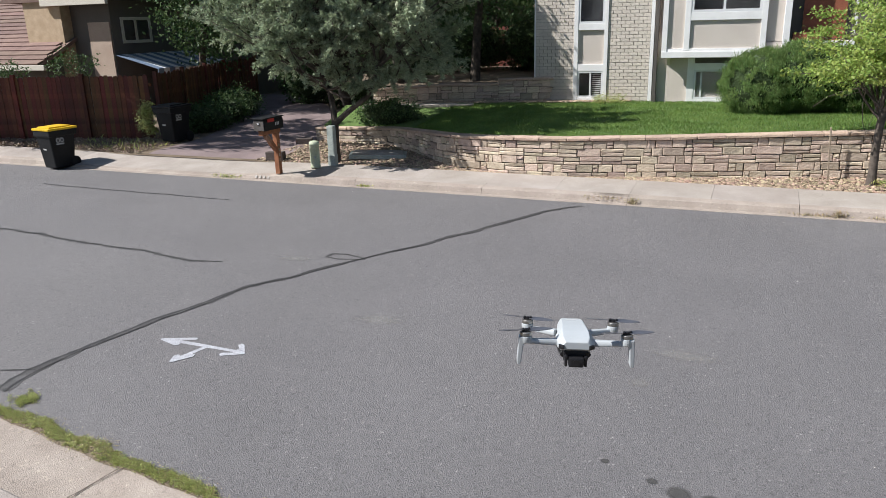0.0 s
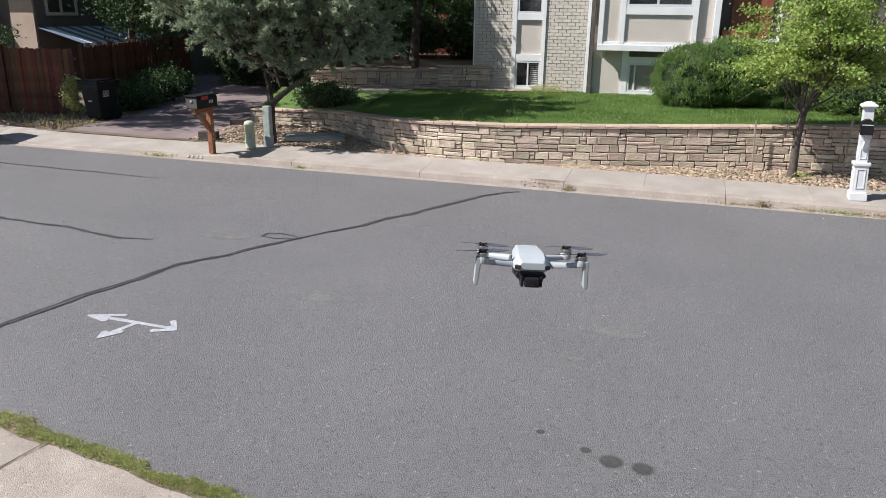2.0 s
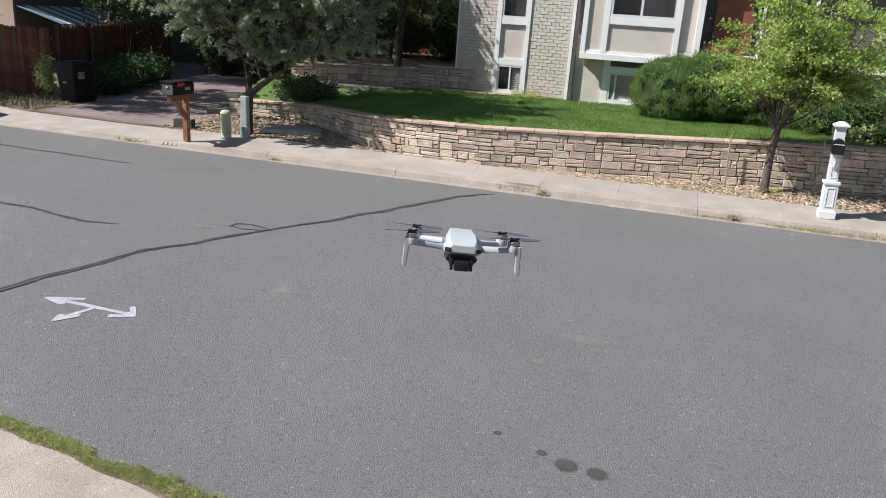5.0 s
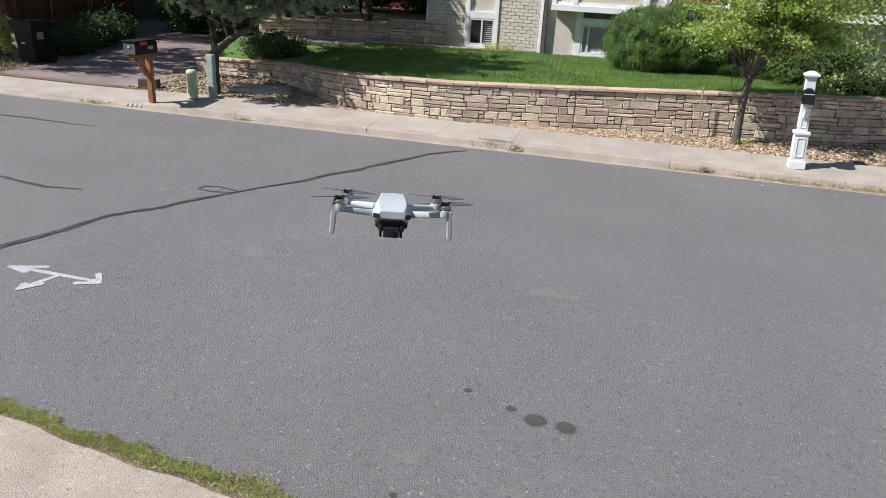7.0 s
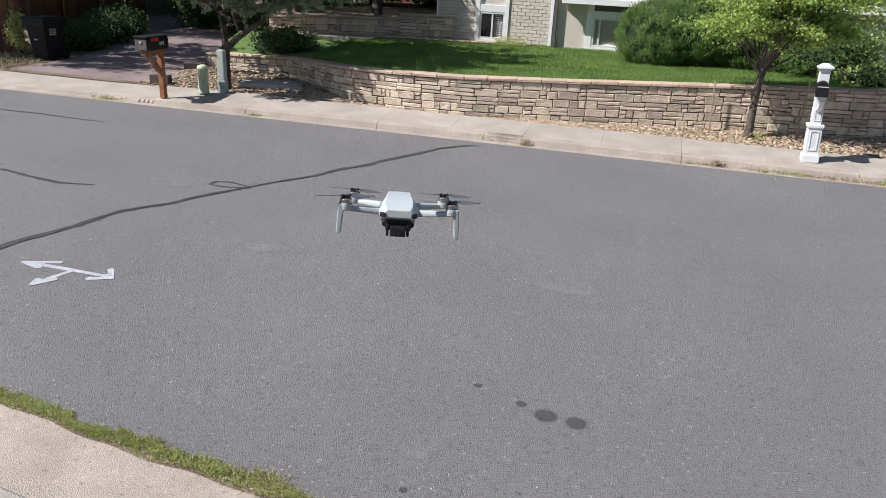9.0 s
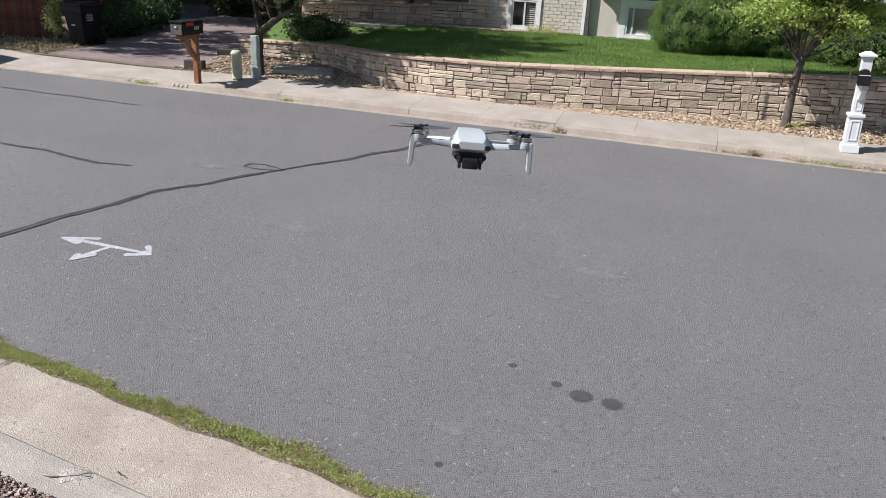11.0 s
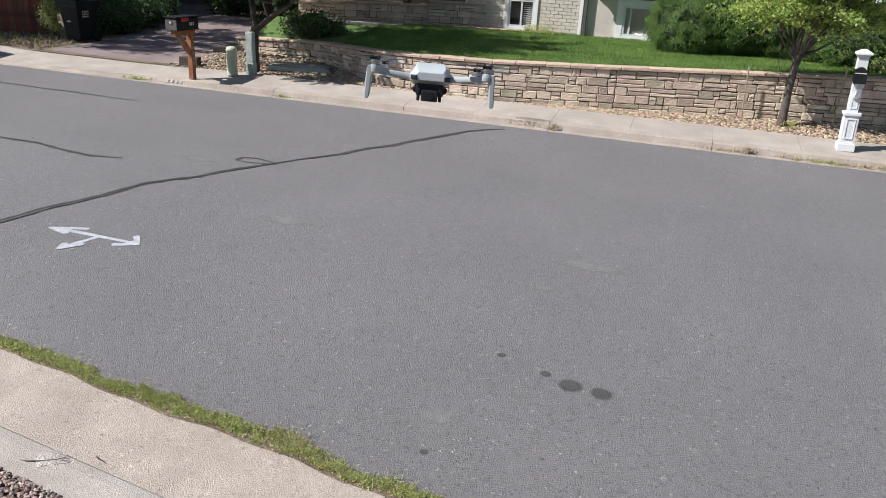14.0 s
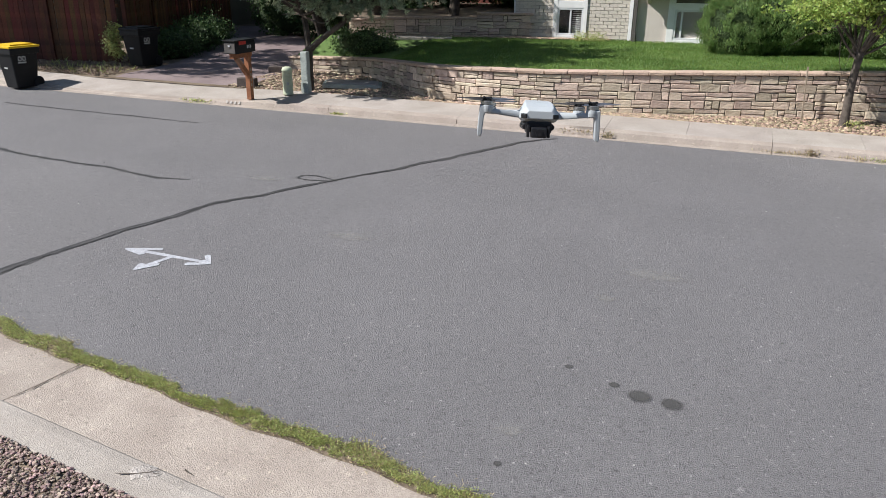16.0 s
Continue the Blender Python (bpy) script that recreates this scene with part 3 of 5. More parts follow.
# three-headed survey arrow sprayed in white paint
def arrow_mark():
    bm = bmesh.new()
    r = random.Random(3)
    level = [0.003]
    def stroke(a, b, w0, w1):
        """One pass of the spray can: a rounded, slightly uneven bar."""
        level[0] += 0.0003
        a, b = Vector(a), Vector(b)
        d = (b - a).normalized()
        n = Vector((-d.y, d.x))
        rim = []
        for c, w, turn in ((b, w1, 0.0), (a, w0, math.pi)):
            for k in range(7):
                t = turn + math.pi / 2 - math.pi * k / 6
                rim.append(c + (d * math.cos(t) + n * math.sin(t)) * w * 0.6 * r.uniform(0.88, 1.12))
        bm.faces.new([bm.verts.new((p.x, p.y, level[0])) for p in rim][::-1])
    stroke((-5.22, 5.285), (-4.43, 5.282), 0.05, 0.045)
    stroke((-4.82, 5.27), (-4.9, 4.95), 0.045, 0.05)
    for tip, first, second in (((-5.37, 5.27), (-5.06, 5.385), (-5.15, 5.225)), ((-4.37, 5.262), (-4.51, 5.42), (-4.55, 5.18)), ((-4.91, 4.88), (-4.945, 5.0), (-4.82, 5.05))):
        stroke(tip, first, 0.03, 0.05)
        stroke(tip, second, 0.03, 0.06)
        stroke(tip, (Vector(first) + Vector(second)) / 2 * 0.5 + Vector(tip) * 0.5, 0.03, 0.075)
    return bm
tagged(part("road_arrow", arrow_mark(), ROADPAINT), "white sprayed three-headed arrow mark on the asphalt", "road marking", kind="structure")

# ---- stone retaining walls ----
def along_line(pts):
    """Arc-length lookup: place, heading and extra value at s."""
    p = np.array([q[:2] for q in pts], float)
    seg = np.r_[0, np.cumsum(np.linalg.norm(np.diff(p, axis=0), axis=1))]
    def at(s):
        x, y = np.interp(s, seg, p[:, 0]), np.interp(s, seg, p[:, 1])
        e = 0.25
        dx = np.interp(s + e, seg, p[:, 0]) - np.interp(s - e, seg, p[:, 0])
        dy = np.interp(s + e, seg, p[:, 1]) - np.interp(s - e, seg, p[:, 1])
        return x, y, math.atan2(dy, dx), np.interp(s, seg, [q[2] for q in pts]), np.interp(s, seg, [q[3] for q in pts])
    return seg[-1], at

def block_mesh(w, h, d, r, gap=0.005, proud=0.011):
    """A split-faced stone: uneven front, worn edges. Front is -y."""
    w2, h2 = w / 2 - gap, h / 2 - gap
    xs = (-w2, -w2 + 0.012, r.uniform(-0.2, 0.2) * w, w2 - 0.012, w2)
    zs = (-h2, -h2 + 0.01, h2 - 0.01, h2)
    bm = bmesh.new()
    g = []
    for j, z in enumerate(zs):
        row = []
        for i, x in enumerate(xs):
            edge = i in (0, 4) or j in (0, 3)
            y = r.uniform(-0.003, 0.008) if edge else -proud * r.uniform(0.35, 1.5)
            row.append(bm.verts.new((x + r.uniform(-0.005, 0.005), y, z + r.uniform(-0.005, 0.005))))
        g.append(row)
    back = [[bm.verts.new((x, d, z)) for x in (xs[0], xs[-1])] for z in (zs[0], zs[-1])]
    for j in range(3):
        for i in range(4):
            bm.faces.new((g[j][i], g[j][i + 1], g[j + 1][i + 1], g[j + 1][i]))
    bm.faces.new([*g[0][::-1], back[0][0], back[0][1]])
    bm.faces.new([*g[3], back[1][1], back[1][0]])
    bm.faces.new([g[0][0], g[1][0], g[2][0], g[3][0], back[1][0], back[0][0]])
    bm.faces.new([g[3][4], g[2][4], g[1][4], g[0][4], back[0][1], back[1][1]])
    return bm

def stone_wall(name, label, pts, band=0.145, cap=True, keep=lambda x: True, seed=1, lengths=(0.28, 0.52)):
    r = random.Random(seed)
    total, at = along_line(pts)
    root = thing(name, label, "retaining wall", kind="structure")
    joined = bmesh.new()
    capz = 0.062 if cap else 0.0
    kinds = {}
    def place(s, w, z, h, mm, nm):
        x, y, a, zt, zb = at(s)
        m = pose(x, y, z, 0, 0, math.degrees(a))
        if keep(x):
            key = (nm, round(w, 2), round(h, 3), r.randrange(3))
            if key not in kinds:
                me = bpy.data.meshes.new(nm)
                b = block_mesh(w, h, 0.2 if nm == "stone" else 0.3, r, proud=0.011)
                b.to_mesh(me)
                b.free()
                kinds[key] = me
            link(nm, kinds[key], mm, root, at=m)
        else:
            b = block_mesh(w, h, 0.2, r)
            b.transform(m)
            me = bpy.data.meshes.new("tmp")
            b.to_mesh(me)
            b.free()
            joined.from_mesh(me)
            bpy.data.meshes.remove(me)
    # courses broken into full, stacked and mixed stones
    k = 0
    while k < 12:
        s = 0.0
        drop = k * band
        any_left = False
        while s < total:
            w = round(r.uniform(*lengths), 2)
            x, y, a, zt, zb = at(s + w / 2)
            top = zt - capz - drop
            if top > zb - 0.05:
                any_left = True
                pick = r.random()
                h1 = round(band * r.choice((0.5, 0.55, 0.58, 0.46)), 3)
                h2 = round(band - h1, 3)
                if pick < 0.24:
                    place(s + w / 2, w, top - band / 2, band, STONE, "stone")
                elif pick < 0.66:
                    for z, h in ((top - h1 / 2, h1), (top - h1 - h2 / 2, h2)):
                        place(s + w / 2, w, z, h, STONE, "stone")
                else:
                    big = round(w * r.choice((0.6, 0.66, 0.72)), 2)
                    small = round(w - big, 2)
                    flip = r.random() < 0.5
                    sb, ss = (s + big / 2, s + big + small / 2) if flip else (s + small + big / 2, s + small / 2)
                    place(sb, big, top - band / 2, band, STONE, "stone")
                    if pick < 0.76:
                        place(ss, small, top - band / 2, band, STONE, "stone")
                    else:
                        for z, h in ((top - h1 / 2, h1), (top - h1 - h2 / 2, h2)):
                            place(ss, small, z, h, STONE, "stone")
            s += w
        if not any_left:
            break
        k += 1
    if cap:
        s = 0.0
        while s < total:
            w = round(r.uniform(0.38, 0.6), 2)
            x, y, a, zt, zb = at(s + w / 2)
            n = Vector((math.sin(a), -math.cos(a)))
            key = ("cap", w, r.randrange(2))
            if key not in kinds:
                b = block_mesh(w, capz, 0.3, r, gap=0.004, proud=0.01)
                me = bpy.data.meshes.new("cap_stone")
                b.to_mesh(me)
                b.free()
                kinds[key] = me
            link("cap_stone", kinds[key], CAP, root, at=pose(x + n.x * 0.03, y + n.y * 0.03, zt - capz / 2 + r.uniform(-0.003, 0.003), 0, 0, math.degrees(a)) @ pose(0, 0, 0, 0, -math.degrees(math.atan2(at(s + w)[3] - at(s)[3], w)), 0))
            s += w
    if len(joined.verts):
        tagged(part("stonework", joined, STONEI, root), kind="stuff")
    else:
        joined.free()
    # solid core behind the joints
    vs, fs = [], []
    n = max(4, int(total / 0.4))
    for i in range(n + 1):
        x, y, a, zt, zb = at(total * i / n)
        nx, ny = -math.sin(a), math.cos(a)
        for d, z in ((0.02, zb - 0.3), (0.02, zt - 0.012), (0.26, zt - 0.012), (0.26, zb - 0.3)):
            vs.append((x + nx * d, y + ny * d, z))
        if i:
            q = 4 * (i - 1)
            fs += [(q + j, q + (j + 1) % 4, q + 4 + (j + 1) % 4, q + 4 + j) for j in range(4)]
    fs += [(0, 1, 2, 3), tuple(range(4 * n, 4 * n + 4))[::-1]]
    link("wall_core", data_mesh("wall_core", vs, fs), JOINT, root)
    return root

FRONT_WALL = [(-10.4, 16.2, 0.53, 0.2), (-9.6, 16.05, 0.57, 0.2), (-8.6, 15.92, 0.61, 0.2), (-8.05, 15.78, 0.64, 0.2), (-7.6, 15.45, 0.68, 0.2), (-6.9, 14.85, 0.74, 0.2), (-6.2, 14.22, 0.8, 0.2), (-5.7, 13.84, 0.83, 0.2), (-5.1, 13.58, 0.86, 0.2), (-4.4, 13.45, 0.885, 0.2), (-3.2, 13.45, 0.9, 0.22),
              (-1.2, 13.72, 0.965, 0.26), (0.95, 14.12, 1.03, 0.3), (2.6, 14.3, 1.1, 0.3), (3.6, 14.45, 1.12, 0.3), (5.2, 15.0, 1.15, 0.3), (9.0, 16.6, 1.2, 0.3)]
stone_wall("retaining_wall", "tan split-faced stone retaining wall with reddish cap stones", FRONT_WALL, keep=lambda x: -4.0 < x < 1.6, seed=5)
stone_wall("terrace_wall", "shaded stacked stone terrace wall beside the house", [(-9.6, 17.9, 1.35, 0.8), (-7.8, 18.5, 1.42, 0.8), (-6.45, 18.95, 1.42, 0.8)], keep=lambda x: True, seed=8, band=0.16)
stone_wall("terrace_wall", "shaded stacked stone terrace wall end beside the house", [(-6.4, 18.85, 1.55, 0.8), (-5.2, 19.18, 1.55, 0.8)], keep=lambda x: True, seed=9, band=0.16)

# lawn behind the wall, up to the house
wall_len, wall_at = along_line(FRONT_WALL)
def back_edge(x):
    return (x, float(np.interp(x, (-10.4, -8.0, -5.4, -2.6, 9.5), (17.4, 18.0, 18.7, 19.6, 22.6))), 0.95)
def lawn_at(u, v):
    x, y, a, zt, zb = wall_at(u * wall_len)
    x, y = x - math.sin(a) * 0.24, y + math.cos(a) * 0.24
    bx = -10.2 + 19.5 * u
    bx, by, bz = back_edge(bx)
    px, py = x + (bx - x) * v, y + (by - y) * v
    return (px, py, zt - 0.03 + (bz - zt + 0.03) * v + 0.02 * noise.noise(Vector((px, py, 0))))
sheet("lawn", lawn_at, lin(0, 1, 60), lin(0, 1, 30), LAWN, "thick green mown lawn above the stone wall", "lawn")
rng = np.random.default_rng(11)
g_u, g_v = rng.uniform(0.15, 0.92, 110000), rng.uniform(0.0, 1.0, 110000)
tips = np.array([lawn_at(u, v) for u, v in zip(g_u, g_v)])
up = np.tile((0, 0, 1.0), (len(tips), 1))
tagged(link("lawn_grass", leaf_mesh("lawn_grass", tips, 0.042, 0.011, rng, along=up), BLADE), "short green grass blades of the lawn", "grass", kind="stuff")

# ---- house beyond the lawn ----
def window(parent, x0, x1, z0, z1, y, fw=0.05, mull=(), blinds=False, frame_mat=None, name="window", depth=0.12):
    """A framed window with panes, a dark sheet for the unlit room behind, and blinds."""
    bm = bmesh.new()
    box(bm, x0, x1, y - 0.02, y + 0.05, z0, z0 + fw, 0.004)
    box(bm, x0, x1, y - 0.02, y + 0.05, z1 - fw, z1, 0.004)
    box(bm, x0, x0 + fw, y - 0.018, y + 0.05, z0 + fw, z1 - fw, 0.004)
    box(bm, x1 - fw, x1, y - 0.018, y + 0.05, z0 + fw, z1 - fw, 0.004)
    for mx in mull:
        box(bm, mx - fw * 0.45, mx + fw * 0.45, y - 0.012, y + 0.05, z0 + fw, z1 - fw, 0.004)
    f = part(name, bm, frame_mat or VINYL, parent)
    edges = [x0 + fw, *mull, x1 - fw]
    for a, b in zip(edges, edges[1:]):
        pane = part("pane", bbox(a, b, y + 0.018, y + 0.024, z0 + fw, z1 - fw), GLASS, f)
        pane.visible_shadow = False
    # no room behind: a thin dark sheet stands for its unlit depth
    part("dark_room", bbox(x0 + 0.01, x1 - 0.01, y + depth, y + depth + 0.02, z0 + 0.01, z1 - 0.01), ROOMSHADE, f)
    if blinds:
        z = z0 + fw + 0.02
        while z < z1 - fw:
            a = blinds[0] if blinds is not True else x0 + fw
            b = blinds[1] if blinds is not True else x1 - fw
            part("blind_slat", bbox(a, b, y + 0.05, y + 0.068, z, z + 0.022), BLIND, f)
            z += 0.05
    return f

house = thing("house", "two-storey beige house of painted brick and stucco with white trim", "house", at=pose(-2.572, 19.451, 0, 0, 0, 3))
bm = bmesh.new()
box(bm, -2.95, -1.955, 0.03, 0.3, 0.3, 6.2)
box(bm, -1.105, -0.08, 0.03, 0.3, 0.3, 6.2)
part("brick_backing", bm, MORTAR, house)
part("body_wall", bbox(-2.95, 9.0, 0.305, 10.0, 0.3, 6.2), STUCCO, house)
part("stucco_wall", bbox(0.015, 2.8, 0.045, 0.3, 0.3, 2.6), STUCCO, house)
part("corner_trim", bbox(-0.075, 0.012, -0.03, 0.2, 0.88, 6.2, 0.006), WHITE, house)
part("corner_trim", bbox(-2.985, -2.95, -0.01, 0.2, 0.88, 6.2, 0.004), WHITE, house)
part("base_board", bbox(0.12, 2.84, 0.01, 0.045, 0.8, 0.945, 0.004), WHITE, house)
bm = bmesh.new()
box(bm, 0.035, 0.115, -0.075, 0.035, 1.15, 6.2, 0.012)
box(bm, 0.03, 0.13, -0.12, 0.03, 0.9, 1.15, 0.012)
part("downspout", bm, METALDARK, house, "dark metal downspout")
# window strip in the brick front
bm = bmesh.new()
box(bm, -1.955, -1.85, -0.035, 0.12, 0.88, 6.2, 0.006)
box(bm, -1.2, -1.105, -0.035, 0.12, 0.88, 6.2, 0.006)
box(bm, -1.85, -1.2, -0.028, 0.1, 1.7, 1.87, 0.006)
box(bm, -1.85, -1.2, -0.028, 0.1, 2.71, 2.87, 0.006)
box(bm, -1.85, -1.2, -0.028, 0.1, 0.88, 1.04, 0.006)
part("window_surround", bm, WHITE, house)
part("panel", bbox(-1.85, -1.2, 0.03, 0.1, 1.87, 2.71), STUCCO, house)
window(house, -1.85, -1.2, 1.04, 1.7, 0.0, 0.045, (-1.52,), blinds=(-1.47, -1.26))
window(house, -1.85, -1.2, 2.87, 4.2, 0.0, 0.05)
# lower window beside the hedge
bm = bmesh.new()
box(bm, 0.84, 1.0, -0.03, 0.1, 0.88, 2.05, 0.006)
box(bm, 1.0, 2.8, -0.028, 0.1, 1.73, 1.88, 0.006)
box(bm, 1.0, 2.8, -0.028, 0.1, 0.88, 1.02, 0.006)
part("window_surround", bm, WHITE, house)
# recess under the bay is only a flat strip, its shade in the colour
part("panel", bbox(1.0, 2.8, -0.01, 0.04, 1.88, 2.05), METALDARK, house, "flat dark strip for the shaded recess under the bay")
window(house, 1.0, 2.4, 1.02, 1.73, 0.0, 0.05, (1.17,), blinds=(1.2, 2.3))
# projecting bay
bm = bmesh.new()
box(bm, 0.28, 0.78, -0.28, 0.3, 2.1, 6.2)
box(bm, 2.42, 2.515, -0.28, 0.3, 2.1, 6.2)
box(bm, 0.78, 2.42, -0.28, 0.3, 2.1, 3.05)
box(bm, 0.78, 2.42, -0.28, 0.3, 4.4, 6.2)
part("bay_wall", bm, STUCCO, house)
bm = bmesh.new()
box(bm, 0.22, 3.0, -0.36, -0.24, 2.03, 2.17, 0.008)
box(bm, 0.28, 2.52, -0.32, -0.26, 2.17, 2.24, 0.006)
box(bm, 0.22, 0.34, -0.34, -0.2, 2.17, 6.2, 0.006)
box(bm, 0.72, 0.85, -0.33, -0.25, 2.2, 6.2, 0.006)
box(bm, 2.4, 2.525, -0.33, -0.25, 2.2, 6.2, 0.006)
box(bm, 0.85, 2.4, -0.325, -0.25, 2.88, 3.06, 0.006)
part("bay_trim", bm, WHITE, house)
part("bay_soffit", bbox(0.28, 2.515, -0.24, 0.04, 2.06, 2.1), STUCCO, house)
part("bracket", prism([(0, 0), (0.25, 0), (0.0, -0.22)], 0.34, 0.42), STUCCO, house, at=pose(0, 0, 2.06, 0, 0, 0) @ Matrix(((0, 1, 0, 0), (-1, 0, 0, 0.05), (0, 0, 1, 0), (0, 0, 0, 1))))
window(house, 0.85, 2.4, 3.06, 4.4, -0.3, 0.06, (1.58,), depth=0.35)
# balcony end
part("balcony_post", bbox(2.88, 3.02, -0.35, -0.2, 2.17, 6.2, 0.006), WHITE, house)
part("balcony_floor", bbox(2.52, 8.0, -0.24, 0.3, 2.2, 2.36), STUCCO, house)
part("balcony_side", bbox(2.53, 2.88, -0.22, 0.3, 2.37, 6.2), STUCCO, house)
part("balcony_fascia", bbox(3.0, 8.0, -0.36, -0.24, 2.17, 2.36, 0.006), WHITE, house)
# wall behind the balcony has its shade put into a darker colour
part("balcony_wall", bbox(2.9, 8.0, 0.2, 0.3, 2.37, 6.2), HOUSEDARK, house, "balcony wall coloured dark for its shade")
part("balcony_door", bbox(3.3, 4.2, 0.13, 0.195, 2.37, 4.4, 0.01), WICKER, house, "reddish-brown wooden door")
for i in range(3):
    part("baluster", bbox(4.3 + i * 0.55, 4.36 + i * 0.55, -0.32, -0.28, 2.37, 4.6), WHITE, house)
# roof above view, added to shade the balcony
part("balcony_roof", bbox(2.52, 8.0, -0.4, 0.2, 4.6, 4.75), WHITE, house)
part("planter", bbox(3.1, 3.75, -0.2, 0.08, 2.37, 2.56, 0.02), WICKER, house, "red-brown planter box")
# roof
bm = bmesh.new()
bv = [bm.verts.new(p) for p in ((-3.3, -0.4, 6.2), (9.4, -0.4, 6.2), (9.4, 10.4, 6.2), (-3.3, 10.4, 6.2), (-0.5, 5, 8.2), (6.5, 5, 8.2))]
for f in ((0, 1, 5, 4), (1, 2, 5), (2, 3, 4, 5), (3, 0, 4), (3, 2, 1, 0)):
    bm.faces.new([bv[i] for i in f])
part("roof", bm, ROOFTILE, house, "brown shingle roof")
# bricks
r = random.Random(2)
shared = []
for k in range(4):
    b = bbox(-0.1, 0.1, -0.012, 0.03, -0.0375, 0.0375, 0.004)
    for v in b.verts:
        v.co += Vector((r.uniform(-0.002, 0.002), r.uniform(-0.003, 0.001), r.uniform(-0.0015, 0.0015)))
    me = bpy.data.meshes.new("brick")
    b.to_mesh(me)
    b.free()
    me.materials.append(BRICK)
    shared.append(me)
BRICK_LEFT = bmesh.new()
def brick_row(x0, x1, z, odd, single):
    x = x0
    first = True
    while x < x1 - 0.02:
        w = 0.21 if not (first and odd) else 0.105
        w = min(w, x1 - x)
        m = Matrix.Translation((x + w / 2, 0.012, z)) @ Matrix.Diagonal((w / 0.21, 1, 1, 1))
        if single:
            link("brick", r.choice(shared), BRICK, house, at=m)
        else:
            box(BRICK_LEFT, x + 0.005, x + w - 0.005, 0.0, 0.04, z - 0.0375, z + 0.0375)
        x += w
        first = False
for k in range(44):
    z = 0.86 + 0.084 * k
    brick_row(-1.105, -0.08, z, k % 2, True)
    brick_row(-2.95, -1.955, z, k % 2, False)
tagged(part("brickwork", BRICK_LEFT, BRICKI, house), kind="stuff")

# ---- fences ----
def fence(name, label, a, b, z, h, seed):
    r = random.Random(seed)
    a, b = Vector(a), Vector(b)
    ln = (b - a).length
    ang = math.degrees(math.atan2(b.y - a.y, b.x - a.x))
    root = thing(name, label, "fence", at=pose(a.x, a.y, z, 0, 0, ang))
    meshes = []
    for k in range(5):
        bm = bmesh.new()
        hh = h + r.uniform(-0.02, 0.02)
        o = [(-0.066, 0), (0.066, 0), (0.066, hh - 0.04), (0.035, hh), (-0.035, hh), (-0.066, hh - 0.04)]
        me = bpy.data.meshes.new("picket")
        bp = prism(o, -0.009, 0.009)
        bp.to_mesh(me)
        bp.free()
        me.materials.append(FENCE)
        meshes.append(me)
    x = 0.07
    while x < ln:
        link("picket", r.choice(meshes), FENCE, root, at=pose(x, r.uniform(-0.006, 0.006), 0, r.uniform(-0.6, 0.6), r.uniform(-0.5, 0.5), 0))
        x += 0.138
    for q in (0.25, h - 0.25):
        part("rail", bbox(0, ln, 0.012, 0.06, q - 0.04, q + 0.04), FENCE, root)
    x = 0.0
    while x <= ln + 0.01:
        part("post", bbox(x - 0.05, x + 0.05, -0.06, 0.04, -0.1, h + 0.07, 0.008), FENCE, root)
        x += 2.0
    return root
fence("wooden_fence", "reddish-brown stained wooden picket fence along the verge", (-22.5, 13.3), (-14.85, 15.35), 0.2, 1.68, 1)
fence("wooden_fence", "dark shaded wooden picket fence beside the driveway", (-14.8, 15.5), (-18.6, 25.0), 0.2, 1.7, 2)
fence("wooden_fence", "dark shaded wooden fence at the back of the garden", (-16.0, 25.5), (-4.5, 25.0), 0.9, 1.9, 3)

# ---- neighbouring house ----
nb = thing("neighbour_house", "grey-brown stucco house with tiled roofs, tan chimney and striped awning", "house")
# dark stucco carries the side's shade; a thin tan panel paints the sunlit front
part("upper_wall", bbox(-22.0, -20.0, 19.3, 30.0, 0.2, 5.2), HOUSEDARK, nb)
part("front_wall", bbox(-21.0, -20.05, 19.26, 19.3, 0.2, 3.3), LITSTUCCO, nb, "front panel coloured tan for its sunlit patch")
part("garage_wall", bbox(-36.0, -22.0, 18.2, 19.3, 0.2, 2.05), HOUSEDARK, nb)
tm = bbox(-7.0, 7.0, -0.2, 0.2, -0.02, 0.02, 0.006)
me_t = bpy.data.meshes.new("tile_course")
tm.to_mesh(me_t)
tm.free()
me_t.materials.append(ROOFTILE)
part("roof_deck", prism([(0, 0), (7.6, 3.8), (7.6, 3.7), (0, -0.12)], -36.0, -21.6), ROOFTILE, nb, at=Matrix(((0, 1, 0, 0), (1, 0, 0, 17.55), (0, 0, 1, 1.98), (0, 0, 0, 1))))
for k in range(28):
    link("tile_course", me_t, ROOFTILE, nb, at=pose(-28.6 - 0.07 * k + (0.08 if k % 2 else 0), 17.75 + k * 0.27, 2.12 + k * 0.135, 26.6 - 7, 0, 0))
part("gutter_board", bbox(-36, -21.2, 17.45, 17.55, 1.86, 2.02, 0.01), CREAM, nb)
bm = bmesh.new()
box(bm, -23.45, -21.75, 18.9, 20.1, 1.5, 7.0)
part("chimney", bm, HOUSETAN, nb, "tan brick chimney")
bm = bmesh.new()
bv = [bm.verts.new(p) for p in ((-24.5, 18.8, 4.0), (-19.5, 18.8, 4.0), (-19.5, 30.4, 4.0), (-24.5, 30.4, 4.0), (-22.0, 18.8, 5.4), (-22.0, 30.4, 5.4))]
for f in ((0, 4, 5, 3), (1, 2, 5, 4), (0, 1, 4), (2, 3, 5)):
    bm.faces.new([bv[i] for i in f])
part("upper_roof", bm, ROOFTILE, nb)
part("eave_board", bbox(-22.4, -19.5, 18.7, 18.82, 3.85, 4.05, 0.01), CREAM, nb)
